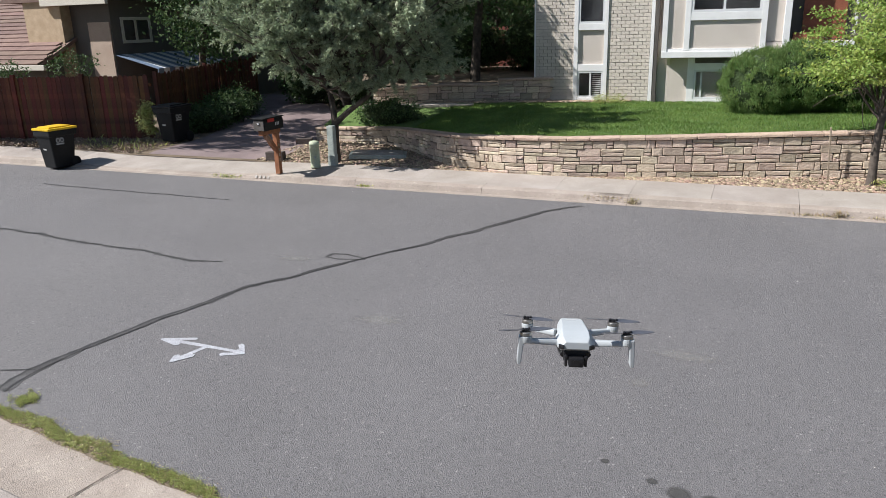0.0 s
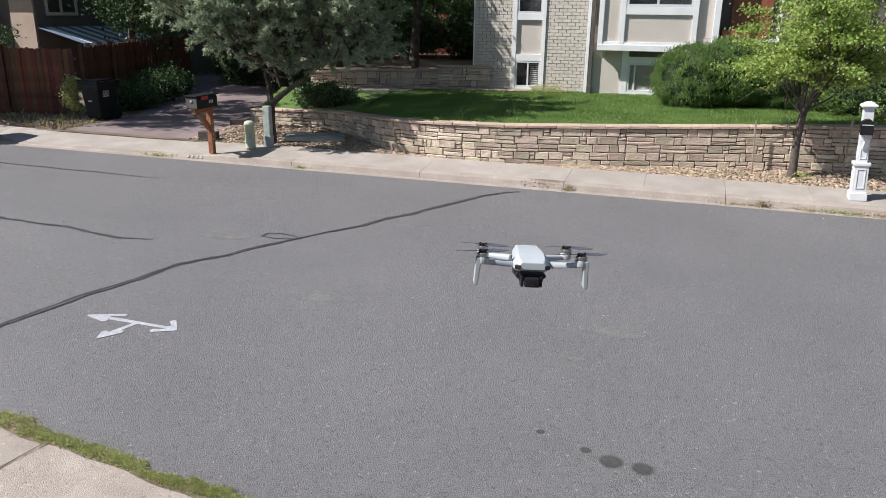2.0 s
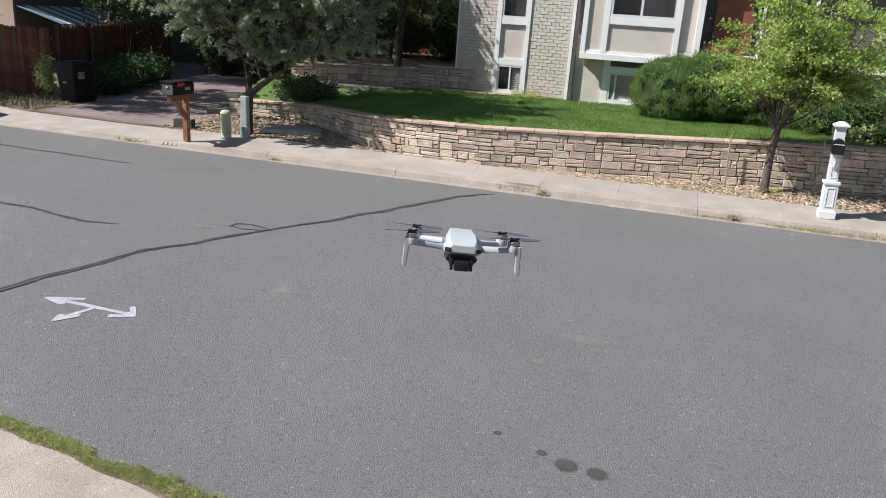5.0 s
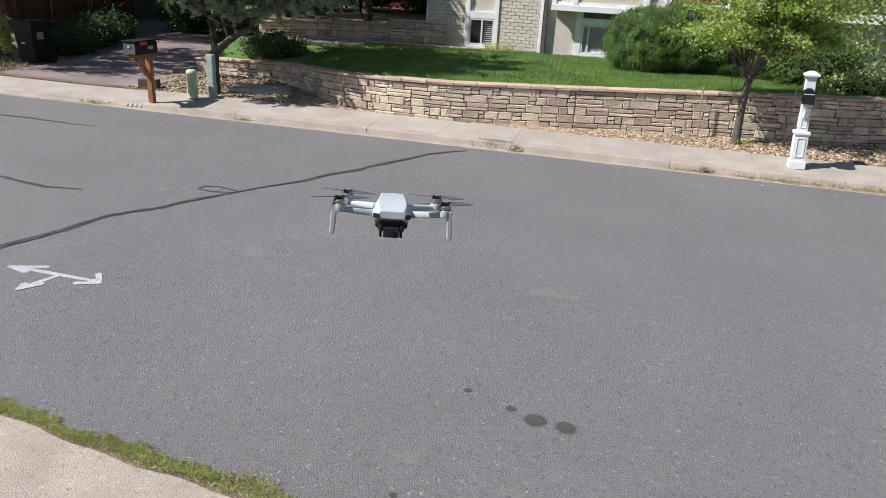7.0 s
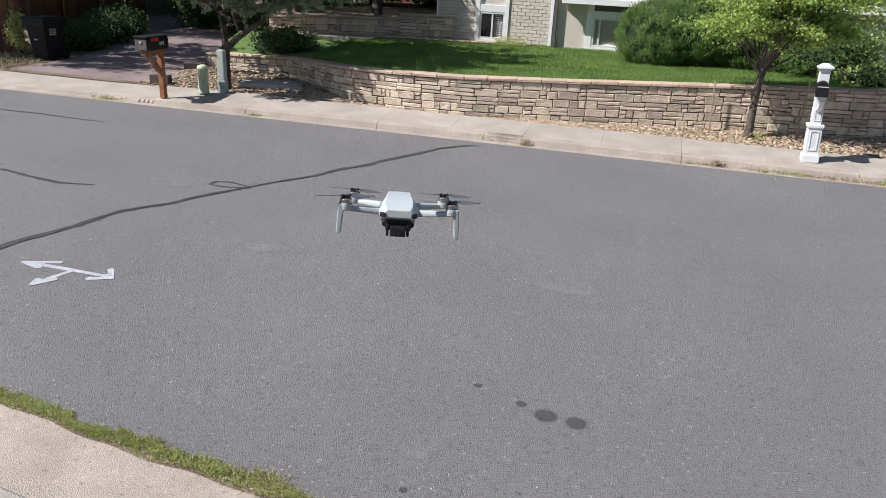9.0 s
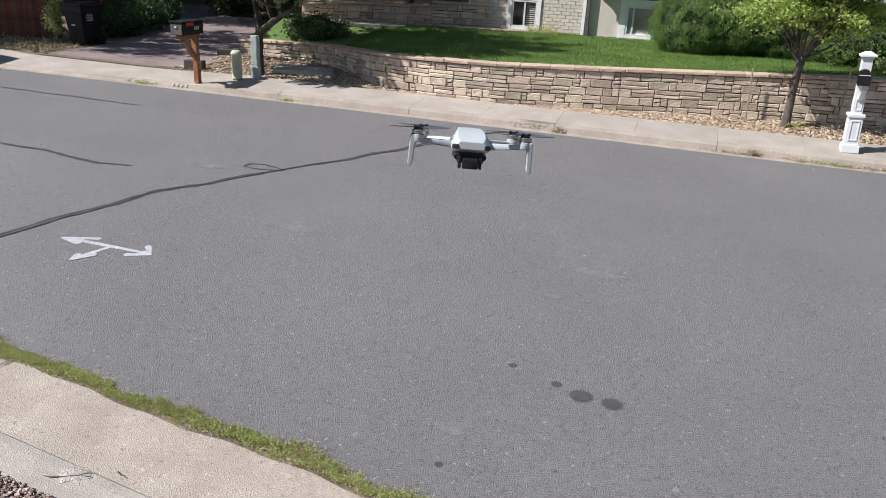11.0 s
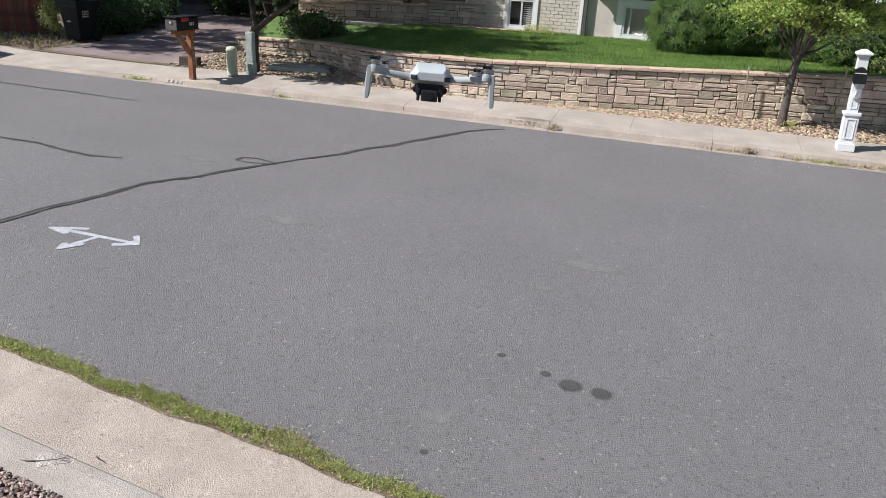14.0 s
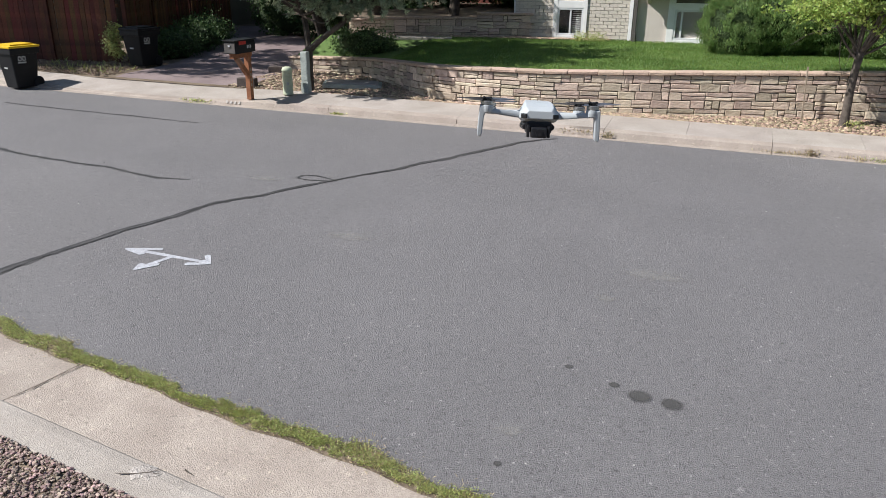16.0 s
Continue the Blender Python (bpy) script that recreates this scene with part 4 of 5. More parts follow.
for x0, x1, z0, z1 in ((0.4, 1.75, 2.6, 3.45), (3.4, 4.6, 2.6, 3.45)):
    f = window(nb, x0, x1, z0, z1, 0.0, 0.1, (x0 + 0.65,), frame_mat=CREAM, depth=0.05)
    f.matrix_basis = pose(-19.98, 19.3, 0, 0, 0, 90)
for k in range(14):
    part("awning_slat", prism([(0, 0), (1.75, -0.45), (1.75, -0.65), (1.73, -0.65), (1.73, -0.47), (0, -0.03)], k * 0.26, k * 0.26 + 0.255), WHITE if k % 2 else AWNBLUE, nb, at=pose(-20.0, 19.32, 2.25))
part("awning_post", bbox(-18.55, -18.47, 19.62, 19.7, 0.2, 1.75), WHITE, nb)

# ---- trees and shrubs ----
def clumps(rng, centre, radii, n, per, spread, zmin=-9, shell=0.55, squash=0.7):
    """Leaf places gathered in clumps over a rounded, uneven crown."""
    d = rng.normal(size=(n, 3))
    d /= np.linalg.norm(d, axis=1)[:, None]
    c = np.asarray(centre) + d * np.asarray(radii) * rng.uniform(shell, 1.0, (n, 1)) ** 0.7
    p = np.repeat(c, per, 0) + rng.normal(size=(n * per, 3)) * spread * np.array([1, 1, squash]) * np.repeat(rng.uniform(0.6, 1.3, n), per)[:, None]
    return p[p[:, 2] > zmin]

def limb(a, b, r0, r1, bend, rng, n=6):
    a, b = np.array(a, float), np.array(b, float)
    off = rng.normal(size=3) * bend
    return [(tuple(a + (b - a) * t + off * math.sin(math.pi * t)), r0 + (r1 - r0) * t) for t in lin(0, 1, n)]

def pine(seed=21):
    rng = np.random.default_rng(seed)
    root = thing("pine_tree", "grey-green long-needled pine with a dark forked trunk", "tree")
    base, fork = (-8.33, 13.72, 0.15), (-8.33, 13.74, 0.98)
    mid, side = (-8.85, 14.05, 2.5), (-7.6, 13.92, 1.55)
    paths = [[(base, 0.1), ((-8.34, 13.73, 0.6), 0.085), (fork, 0.085)],
             limb(fork, mid, 0.07, 0.05, 0.08, rng), limb(mid, (-8.3, 14.4, 6.2), 0.05, 0.015, 0.1, rng),
             limb(fork, side, 0.066, 0.05, 0.04, rng), limb(side, (-6.5, 14.4, 4.6), 0.05, 0.012, 0.15, rng)]
    tufts, ways = [], []
    stems = [(np.array(fork) + np.array((-0.15, 0.1, 0.5)), np.array(mid)), (np.array(mid), np.array((-8.3, 14.4, 6.2))), (np.array(side), np.array((-6.5, 14.4, 4.6)))]
    c, rad = np.array((-8.4, 14.3, 3.85)), np.array((3.15, 2.4, 2.8))
    for k in range(265):
        s0, s1 = stems[rng.integers(3)]
        start = s0 + (s1 - s0) * rng.uniform(0.15, 1)
        d = rng.normal(size=3)
        d[2] *= 0.75
        d /= np.linalg.norm(d)
        end = c + d * rad * rng.uniform(0.6, 1.08)
        if end[2] < 1.75 + 0.25 * rng.random():
            end[2] = 1.75 + 0.4 * rng.random()
        if np.linalg.norm(end - start) > 3.6:
            continue
        paths.append(limb(start, end, 0.028, 0.006, 0.14, rng, 5))
        for j in range(15):
            f = rng.uniform(0.55, 1.0)
            p = start + (end - start) * f
            w = (end - start) / np.linalg.norm(end - start) + rng.normal(size=3) * 0.65
            w[2] += 0.25
            w /= np.linalg.norm(w)
            ln = rng.uniform(0.18, 0.5)
            paths.append([(tuple(p), 0.006), (tuple(p + w * ln), 0.003)]) if j % 3 == 0 else None
            for q in range(6):
                tufts.append(p + w * ln * (0.35 + 0.65 * q / 5) + rng.normal(size=3) * 0.015)
                ways.append(w)
    tufts, ways = np.array(tufts), np.array(ways)
    n = 20
    centres = np.repeat(tufts, n, 0)
    dirs = np.repeat(ways, n, 0) * 1.0 + rng.normal(size=(len(centres), 3)) * 0.5
    link("trunk", tube(paths, 6), BARK, root, "dark rough bark")
    link("crown", leaf_mesh("crown", centres, 0.095, 0.017, rng, along=dirs, cup=0.0), NEEDLE, root)
pine()

def young_tree(seed=31):
    rng = np.random.default_rng(seed)
    root = thing("young_tree", "young lime-green leafy tree with pale forked trunk in the gravel bed", "tree")
    fork = np.array((1.84, 13.88, 1.45))
    paths = [[((1.8, 13.87, 0.15), 0.1), ((1.8, 13.87, 0.4), 0.072), ((1.795, 13.87, 0.85), 0.064), ((1.81, 13.88, 1.2), 0.062), (tuple(fork), 0.068)]]
    ends = []
    for e in ((1.15, 13.6, 2.3), (1.0, 13.9, 2.5), (1.5, 14.3, 3.4), (2.1, 13.8, 4.2), (2.3, 14.1, 2.8), (2.75, 13.7, 2.2), (2.8, 13.4, 3.1), (1.1, 14.2, 3.3), (1.8, 13.2, 2.9), (1.6, 13.7, 3.6), (2.5, 14.2, 4.0), (2.9, 14.0, 2.6), (2.3, 13.3, 3.5)):
        paths.append(limb(fork - np.array((0.05, 0, 0.15)) * rng.random(), e, 0.024, 0.007, 0.14, rng))
        for k in range(12):
            s = np.array(e) - (np.array(e) - fork) * rng.uniform(0, 0.62)
            d = rng.normal(size=3) * np.array((1.0, 0.9, 0.36)) + np.array((0, 0, 0.0))
            q = s + d / np.linalg.norm(d) * rng.uniform(0.4, 1.0)
            paths.append(limb(s, q, 0.009, 0.003, 0.05, rng, 4))
            ends.append((s, q))
    pts = []
    for s, q in ends:
        for j in range(9):
            f = rng.uniform(0.25, 1.05)
            pts.append(s + (q - s) * f + rng.normal(size=(18, 3)) * (0.09, 0.09, 0.045))
    pts = np.concatenate(pts)
    pts = pts[pts[:, 2] > 1.8 + 0.12 * np.sin(pts[:, 0] * 5)]
    link("trunk", tube(paths, 7), BARKPALE, root, "pale grey-brown trunk and limbs", True)
    link("crown", leaf_mesh("crown", pts, 0.06, 0.044, rng, droop=0.3), LOCUST, root)
young_tree()

def shrub(name, label, lobes, material, seed, n=60, per=60, spread=0.13, leaf=(0.05, 0.03), core=True, along=None, category="shrub", shell=0.85, zmin=-9):
    rng = np.random.default_rng(seed)
    root = thing(name, label, category)
    pts = np.concatenate([clumps(rng, c, rad, n, per, spread, zmin, shell) for c, rad in lobes])
    way = None if along is None else np.tile(along, (len(pts), 1)) + rng.normal(size=(len(pts), 3)) * 0.3
    link("foliage", leaf_mesh("foliage", pts, leaf[0], leaf[1], rng, along=way), material, root)
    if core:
        # solid lumpy core, coloured dark for the shade deep among the leaves
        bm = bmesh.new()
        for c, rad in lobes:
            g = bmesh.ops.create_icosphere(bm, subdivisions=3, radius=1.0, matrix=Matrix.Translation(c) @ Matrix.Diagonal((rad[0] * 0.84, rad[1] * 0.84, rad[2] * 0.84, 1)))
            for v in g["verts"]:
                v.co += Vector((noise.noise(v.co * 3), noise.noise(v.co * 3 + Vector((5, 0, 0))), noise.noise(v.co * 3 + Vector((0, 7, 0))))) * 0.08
        part("inner_growth", bm, SHADECORE, root)
    return root
shrub("yew_hedge", "dense dark green clipped evergreen hedge before the house", [((0.0, 17.6, 1.52), (0.85, 0.8, 0.72)), ((0.85, 17.7, 1.68), (0.95, 0.85, 0.72)), ((1.85, 17.7, 1.6), (0.9, 0.8, 0.7)), ((2.75, 17.5, 1.55), (0.8, 0.8, 0.65))], YEW, 41, 420, 75, 0.06, (0.055, 0.016), along=(0, -0.15, 1.0), category="hedge", shell=0.93)
shrub("dark_shrub", "dark spreading conifer shrub by the lawn", [((3.3, 16.4, 1.5), (0.8, 0.6, 0.6))], YEW, 42, 150, 40, 0.09, (0.09, 0.02))
shrub("pale_shrub", "pale yellow-green leafy shrub on the lawn edge", [((4.6, 15.9, 2.2), (1.0, 0.9, 1.1)), ((4.3, 15.7, 3.2), (0.9, 0.8, 0.8))], IVY, 43, 90, 40, 0.14, (0.08, 0.05), core=False, shell=0.5)
shrub("ground_cover", "low pale green leafy ground cover", [((4.2, 15.7, 1.22), (0.9, 0.6, 0.22))], IVY, 44, 120, 30, 0.06, (0.06, 0.045))
shrub("small_shrub", "small scrubby shrub at the foot of the brick wall", [((-3.55, 19.0, 1.0), (0.42, 0.25, 0.2))], WEED, 45, 50, 40, 0.07, (0.05, 0.014), core=False, shell=0.2)
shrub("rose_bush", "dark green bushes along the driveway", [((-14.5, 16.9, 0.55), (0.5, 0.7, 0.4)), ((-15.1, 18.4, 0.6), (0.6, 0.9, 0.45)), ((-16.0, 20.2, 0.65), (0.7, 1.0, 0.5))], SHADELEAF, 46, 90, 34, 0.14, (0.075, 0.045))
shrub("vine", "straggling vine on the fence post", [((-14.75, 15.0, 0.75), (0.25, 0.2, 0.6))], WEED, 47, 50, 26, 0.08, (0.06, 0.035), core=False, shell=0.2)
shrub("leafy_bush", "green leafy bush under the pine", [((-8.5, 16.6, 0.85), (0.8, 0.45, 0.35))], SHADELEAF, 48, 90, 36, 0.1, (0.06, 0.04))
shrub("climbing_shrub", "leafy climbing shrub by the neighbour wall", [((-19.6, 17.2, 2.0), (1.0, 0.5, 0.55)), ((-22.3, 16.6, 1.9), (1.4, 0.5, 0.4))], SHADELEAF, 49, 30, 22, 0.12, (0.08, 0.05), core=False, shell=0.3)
# bushes added in place of shade, hiding the sunlit fence behind the pine
shrub("fence_cover_bush", "dark green bushes added to cover the sunlit back fence", [((-13.0, 23.0, 1.4), (1.6, 0.8, 1.2)), ((-10.6, 22.6, 1.5), (1.2, 0.8, 1.1)), ((-15.6, 24.2, 1.3), (1.3, 0.7, 1.2))], SHADELEAF, 51, 120, 36, 0.14, (0.11, 0.065))
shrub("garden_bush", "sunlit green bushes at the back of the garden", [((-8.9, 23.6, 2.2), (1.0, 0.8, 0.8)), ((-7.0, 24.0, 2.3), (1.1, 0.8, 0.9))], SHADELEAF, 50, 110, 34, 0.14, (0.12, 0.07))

def broad_tree(label, base, height, crown_c, radii, seed, n=150, per=60, leaf=(0.13, 0.08), trunk=0.16, spread=0.32):
    rng = np.random.default_rng(seed)
    root = thing("broad_tree", label, "tree")
    base = np.array(base, float)
    c = np.array(crown_c, float)
    paths = [limb(base, c, trunk, trunk * 0.4, 0.1, rng)]
    for k in range(14):
        d = rng.normal(size=3)
        d /= np.linalg.norm(d)
        paths.append(limb(base + (c - base) * rng.uniform(0.5, 1), c + d * np.array(radii) * 0.8, trunk * 0.35, 0.02, 0.2, rng))
    link("trunk", tube(paths, 8), BARK, root, "dark bark", True)
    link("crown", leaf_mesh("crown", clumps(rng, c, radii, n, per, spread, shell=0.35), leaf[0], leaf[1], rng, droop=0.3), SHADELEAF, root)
broad_tree("dark green shade tree with a straight trunk beside the house", (-7.7, 20.6, 1.3), 3, (-7.4, 21.2, 5.4), (2.9, 2.6, 2.4), 61, 260, 60)
# two crowns above view, added to shade the left brickwork and terrace wall
broad_tree("tall tree with a narrow crown above view, added to shade the brick front", (-9.9, 20.2, 1.2), 3, (-9.0, 17.9, 5.75), (0.95, 0.6, 1.6), 65, 300, 60, spread=0.2)
broad_tree("tall leafy tree with a crown above view, added to shade the terrace wall", (-11.4, 19.8, 0.3), 3, (-11.0, 16.7, 5.9), (2.2, 1.1, 1.2), 67, 220, 55, spread=0.25)
# street tree out of view, inferred from the dappled fence
broad_tree("tall street tree with a dense high crown on the verge", (-22.6, 12.9, 0.1), 3, (-22.0, 12.0, 6.9), (2.9, 1.7, 1.5), 66, 120, 110, (0.15, 0.11), 0.2, 0.2)
# its unseen second lobe, added as another tree to dapple the driveway
broad_tree("open street tree crown out of view, added to dapple the driveway", (-20.4, 13.1, 0.1), 3, (-17.9, 13.7, 7.3), (2.6, 2.9, 1.2), 68, 95, 120, (0.15, 0.11), 0.14, 0.2)
broad_tree("dark green leafy tree behind the wooden fence", (-17.6, 20.6, 0.2), 3, (-17.2, 21.0, 4.4), (1.9, 1.9, 2.6), 62, 220, 60)
broad_tree("dark green leafy tree at the back of the garden", (-12.5, 26.5, 0.2), 3, (-12.5, 26.5, 5.2), (3.6, 2.2, 3.8), 63, 260, 60, (0.18, 0.11))
broad_tree("dark green leafy tree behind the pine", (-10.8, 20.3, 0.5), 3, (-10.8, 20.6, 4.6), (2.2, 2.0, 2.6), 64, 220, 60)
rng = np.random.default_rng(70)
far = np.concatenate([clumps(rng, (x, 31 + 2 * math.sin(x), 3.5 + math.sin(x * 2.3)), (3.2, 2.0, 4.2), 110, 26, 0.5, shell=0.6) for x in range(-46, 28, 4)])
tagged(link("far_trees", leaf_mesh("far_trees", far, 0.32, 0.22, rng, droop=0.3), SHADELEAF), "distant dark trees closing the gardens", "trees", kind="stuff")
# lumpy solid backing, added dark so no bright sky shows between leaves
bm = bmesh.new()
for x in range(-48, 30, 3):
    g = bmesh.ops.create_icosphere(bm, subdivisions=2, radius=1.0, matrix=Matrix.Translation((x, 33, 3.0)) @ Matrix.Diagonal((2.6, 1.5, 5.0, 1)))
tagged(part("far_hedge", bm, BARK, None), "solid dark backing added to close sky gaps in the distant trees", "trees", kind="stuff")

# back garden terrace
def terrace(u, v):
    return (u, v, 1.3 + 0.03 * (v - 19) + 0.04 * noise.noise(Vector((u, v, 2))))
sheet("garden_terrace", terrace, lin(-12.5, -5.0, 12), lin(19.15, 27, 12), SOIL, "mulched terrace under the shade tree")
for i, (x, y) in enumerate(((-9.3, 17.55), (-8.6, 17.75), (-7.9, 17.95), (-7.2, 18.15))):
    tagged(part("stepping_slab", bbox(-0.36, 0.36, -0.3, 0.3, 0, 0.07, 0.015), CONCRETE, at=pose(x, y, 0.9, 0, 0, 16 + i)), "pinkish flat stone slab at the lawn edge", "stone slab", "garden slabs")

# ---- street furniture ----
DRYMARK = mat("faded_paint", (0.42, 0.39, 0.36), (0.52, 0.49, 0.46), 30.0, 0.8, 0.2)
def trash_bin(at, lid_mat, label):
    root = thing("wheelie_bin", label, "bin", "wheelie bins", at=at)
    bm = bmesh.new()
    lo = [bm.verts.new((x * 0.19, y * 0.23, 0.03)) for x, y in ((-1, -1), (1, -1), (1, 1), (-1, 1))]
    hi = [bm.verts.new((x * 0.245, y * 0.3, 0.72)) for x, y in ((-1, -1), (1, -1), (1, 1), (-1, 1))]
    bm.faces.new(lo[::-1])
    bm.faces.new(hi)
    for i in range(4):
        bm.faces.new((lo[i], lo[(i + 1) % 4], hi[(i + 1) % 4], hi[i]))
    bmesh.ops.bevel(bm, geom=list(bm.edges), offset=0.03, segments=3, affect="EDGES", profile=0.5)
    body = part("body", bm, BINBLACK, root, smooth=False)
    part("rim", bbox(-0.27, 0.27, -0.325, 0.33, 0.68, 0.8, 0.025), BINBLACK, root)
    bm = bmesh.new()
    box(bm, -0.285, 0.285, -0.34, 0.35, 0.8, 0.845, 0.018)
    box(bm, -0.2, 0.2, -0.25, 0.25, 0.84, 0.872, 0.014)
    part("lid", bm, lid_mat, root, "hinged plastic lid")
    bm = bmesh.new()
    box(bm, -0.2, 0.2, 0.36, 0.39, 0.74, 0.77, 0.01)
    box(bm, -0.2, -0.17, 0.3, 0.39, 0.74, 0.77, 0.006)
    box(bm, 0.17, 0.2, 0.3, 0.39, 0.74, 0.77, 0.006)
    part("handle", bm, BINBLACK, root)
    for sx in (-1, 1):
        w = lathe([(0.03, -0.03), (0.1, -0.03), (0.115, -0.018), (0.115, 0.018), (0.1, 0.03), (0.03, 0.03)], 20)
        part("wheel", w, BINBLACK, root, at=pose(sx * 0.2, 0.25, 0.115, 0, 90, 0))
    for dy in (-0.045, 0.045):
        bm = bmesh.new()
        seg = 18
        a = [bm.verts.new((0, math.cos(2 * math.pi * i / seg) * 0.045 + dy, math.sin(2 * math.pi * i / seg) * 0.05)) for i in range(seg)]
        b = [bm.verts.new((0, math.cos(2 * math.pi * i / seg) * 0.026 + dy, math.sin(2 * math.pi * i / seg) * 0.028)) for i in range(seg)]
        for i in range(seg):
            bm.faces.new((a[i], a[(i + 1) % seg], b[(i + 1) % seg], b[i]))
        part("emblem_ring", bm, SIGNWHITE, body, at=pose(0.252, -0.08, 0.6, 0, -4.5, 0))
    part("emblem_bar", bbox(-0.001, 0.001, -0.09, 0.09, -0.012, 0.012), SIGNWHITE, body, at=pose(0.249, -0.08, 0.525, 0, -4.5, 0))
    part("sticker", bbox(-0.05, 0.05, -0.001, 0.001, -0.015, 0.015), SIGNWHITE, body, at=pose(-0.02, -0.277, 0.42, 5.5, 0, 0))
    return root
trash_bin(pose(-14.85, 12.22, 0.0, 0, 0, -6) @ Matrix.Diagonal((1.06, 1.06, 1.12, 1)), BINYELLOW, "black plastic wheelie bin with a yellow lid at the kerb")
trash_bin(pose(-13.9, 15.0, 0.215, 0, 0, -2) @ Matrix.Scale(1.12, 4), BINBLACK, "black plastic wheelie bin with black lid beside the driveway")

def arch(w, h, seg=10):
    """Outline of a mailbox: flat sides with a round top."""
    r = w / 2
    return [(-r, 0), (r, 0), (r, h - r)] + [(r * math.cos(a), h - r + r * math.sin(a)) for a in lin(0.25, math.pi - 0.25, seg)] + [(-r, h - r)]

def brown_mailbox():
    root = thing("mailbox", "black metal mailbox on a brown wooden post at the kerb", "mailbox", "mailboxes", at=pose(-8.95, 12.47, 0.13))
    part("post", bbox(-0.05, 0.05, -0.05, 0.05, 0, 0.93, 0.006), POSTWOOD, root)
    part("arm", bbox(-0.045, 0.045, -0.5, 0.1, 0.84, 0.93, 0.006), POSTWOOD, root)
    part("brace", bbox(-0.04, 0.04, -0.3, 0.3, -0.04, 0.04, 0.005), POSTWOOD, root, at=pose(0, -0.2, 0.67, -48, 0, 0) @ Matrix.Diagonal((1, 0.75, 1, 1)))
    for k in range(4):
        part("post_mark", bbox(0.051, 0.053, -0.02, 0.02, 0.26 + k * 0.1, 0.32 + k * 0.1), STAKE, root)
    b = part("box", prism([(-0.13, 0), (0.13, 0), (0.13, 0.17), (0.115, 0.215), (0.07, 0.235), (-0.07, 0.235), (-0.115, 0.215), (-0.13, 0.17)], -0.52, 0.1), BLACKMETAL, root, at=pose(0, 0, 0.932))
    part("roof_lip", bbox(-0.145, 0.145, -0.56, 0.12, 0.228, 0.25, 0.006), BLACKMETAL, b)
    part("door", bbox(-0.12, 0.12, -0.54, -0.523, 0.01, 0.2, 0.004), METALDARK, b)
    part("latch", bbox(-0.02, 0.02, -0.556, -0.54, 0.13, 0.16), SIGNWHITE, b)
    part("flag", bbox(0.133, 0.139, -0.42, -0.2, 0.16, 0.225, 0.002), REDFLAG, b, "red metal flag")
    for k in range(3):
        part("number_bar", bbox(0.1315, 0.133, -0.17 + k * 0.05, -0.14 + k * 0.05, 0.08, 0.14), SIGNWHITE, b)
brown_mailbox()

def white_mailbox():
    root = thing("mailbox", "black mailbox on a white panelled vinyl post at the kerb", "mailbox", "mailboxes", at=pose(2.65, 12.84, 0.15, 0, -2.5, 0))
    bm = bmesh.new()
    box(bm, -0.122, 0.122, -0.122, 0.122, 0, 0.115, 0.008)
    box(bm, -0.11, 0.11, -0.11, 0.11, 0.112, 0.135, 0.008)
    part("plinth", bm, VINYL, root)
    part("lower_post", bbox(-0.098, 0.098, -0.098, 0.098, 0.13, 0.55, 0.006), VINYL, root)
    for k in range(4):
        bm = bmesh.new()
        for x0, x1, z0, z1 in ((-0.062, 0.062, 0.19, 0.205), (-0.062, 0.062, 0.485, 0.5), (-0.062, -0.05, 0.205, 0.485), (0.05, 0.062, 0.205, 0.485)):
            box(bm, x0, x1, -0.108, -0.096, z0, z1)
        part("panel_moulding", bm, VINYL, root, at=pose(0, 0, 0, 0, 0, 90 * k))
    part("ledge", bbox(-0.118, 0.118, -0.118, 0.118, 0.545, 0.595, 0.012), VINYL, root)
    part("upper_post", bbox(-0.07, 0.07, -0.07, 0.07, 0.59, 1.44, 0.005), VINYL, root)
    for k in range(4):
        bm = bmesh.new()
        for x0, x1, z0, z1 in ((-0.045, 0.045, 0.65, 0.66), (-0.045, 0.045, 0.83, 0.84), (-0.045, -0.036, 0.66, 0.83), (0.036, 0.045, 0.66, 0.83)):
            box(bm, x0, x1, -0.078, -0.068, z0, z1)
        part("panel_moulding", bm, VINYL, root, at=pose(0, 0, 0, 0, 0, 90 * k))
    bm = bmesh.new()
    box(bm, -0.085, 0.085, -0.085, 0.085, 1.42, 1.445, 0.005)
    box(bm, -0.108, 0.108, -0.108, 0.108, 1.445, 1.475, 0.006)
    g = bmesh.ops.create_cone(bm, cap_ends=True, segments=4, radius1=0.145, radius2=0.05, depth=0.045, matrix=Matrix.Translation((0, 0, 1.497)) @ Matrix.Rotation(math.pi / 4, 4, "Z"))
    part("finial", bm, VINYL, root)
    part("bracket", bbox(-0.045, 0.045, -0.26, -0.05, 0.99, 1.05, 0.006), VINYL, root)
    part("brace", bbox(-0.03, 0.03, -0.02, 0.02, -0.12, 0.12, 0.006), VINYL, root, at=pose(0, -0.15, 0.9, 42, 0, 0))
    b = part("box", prism(arch(0.165, 0.22), -0.3, 0.1), BLACKMETAL, root, at=pose(0, 0, 1.052, 0, 0, -8))
    part("door", prism(arch(0.173, 0.228), -0.32, -0.303), BLACKMETAL, b)
    part("door_band", bbox(-0.075, 0.075, -0.327, -0.321, 0.145, 0.157), SIGNWHITE, b)
white_mailbox()

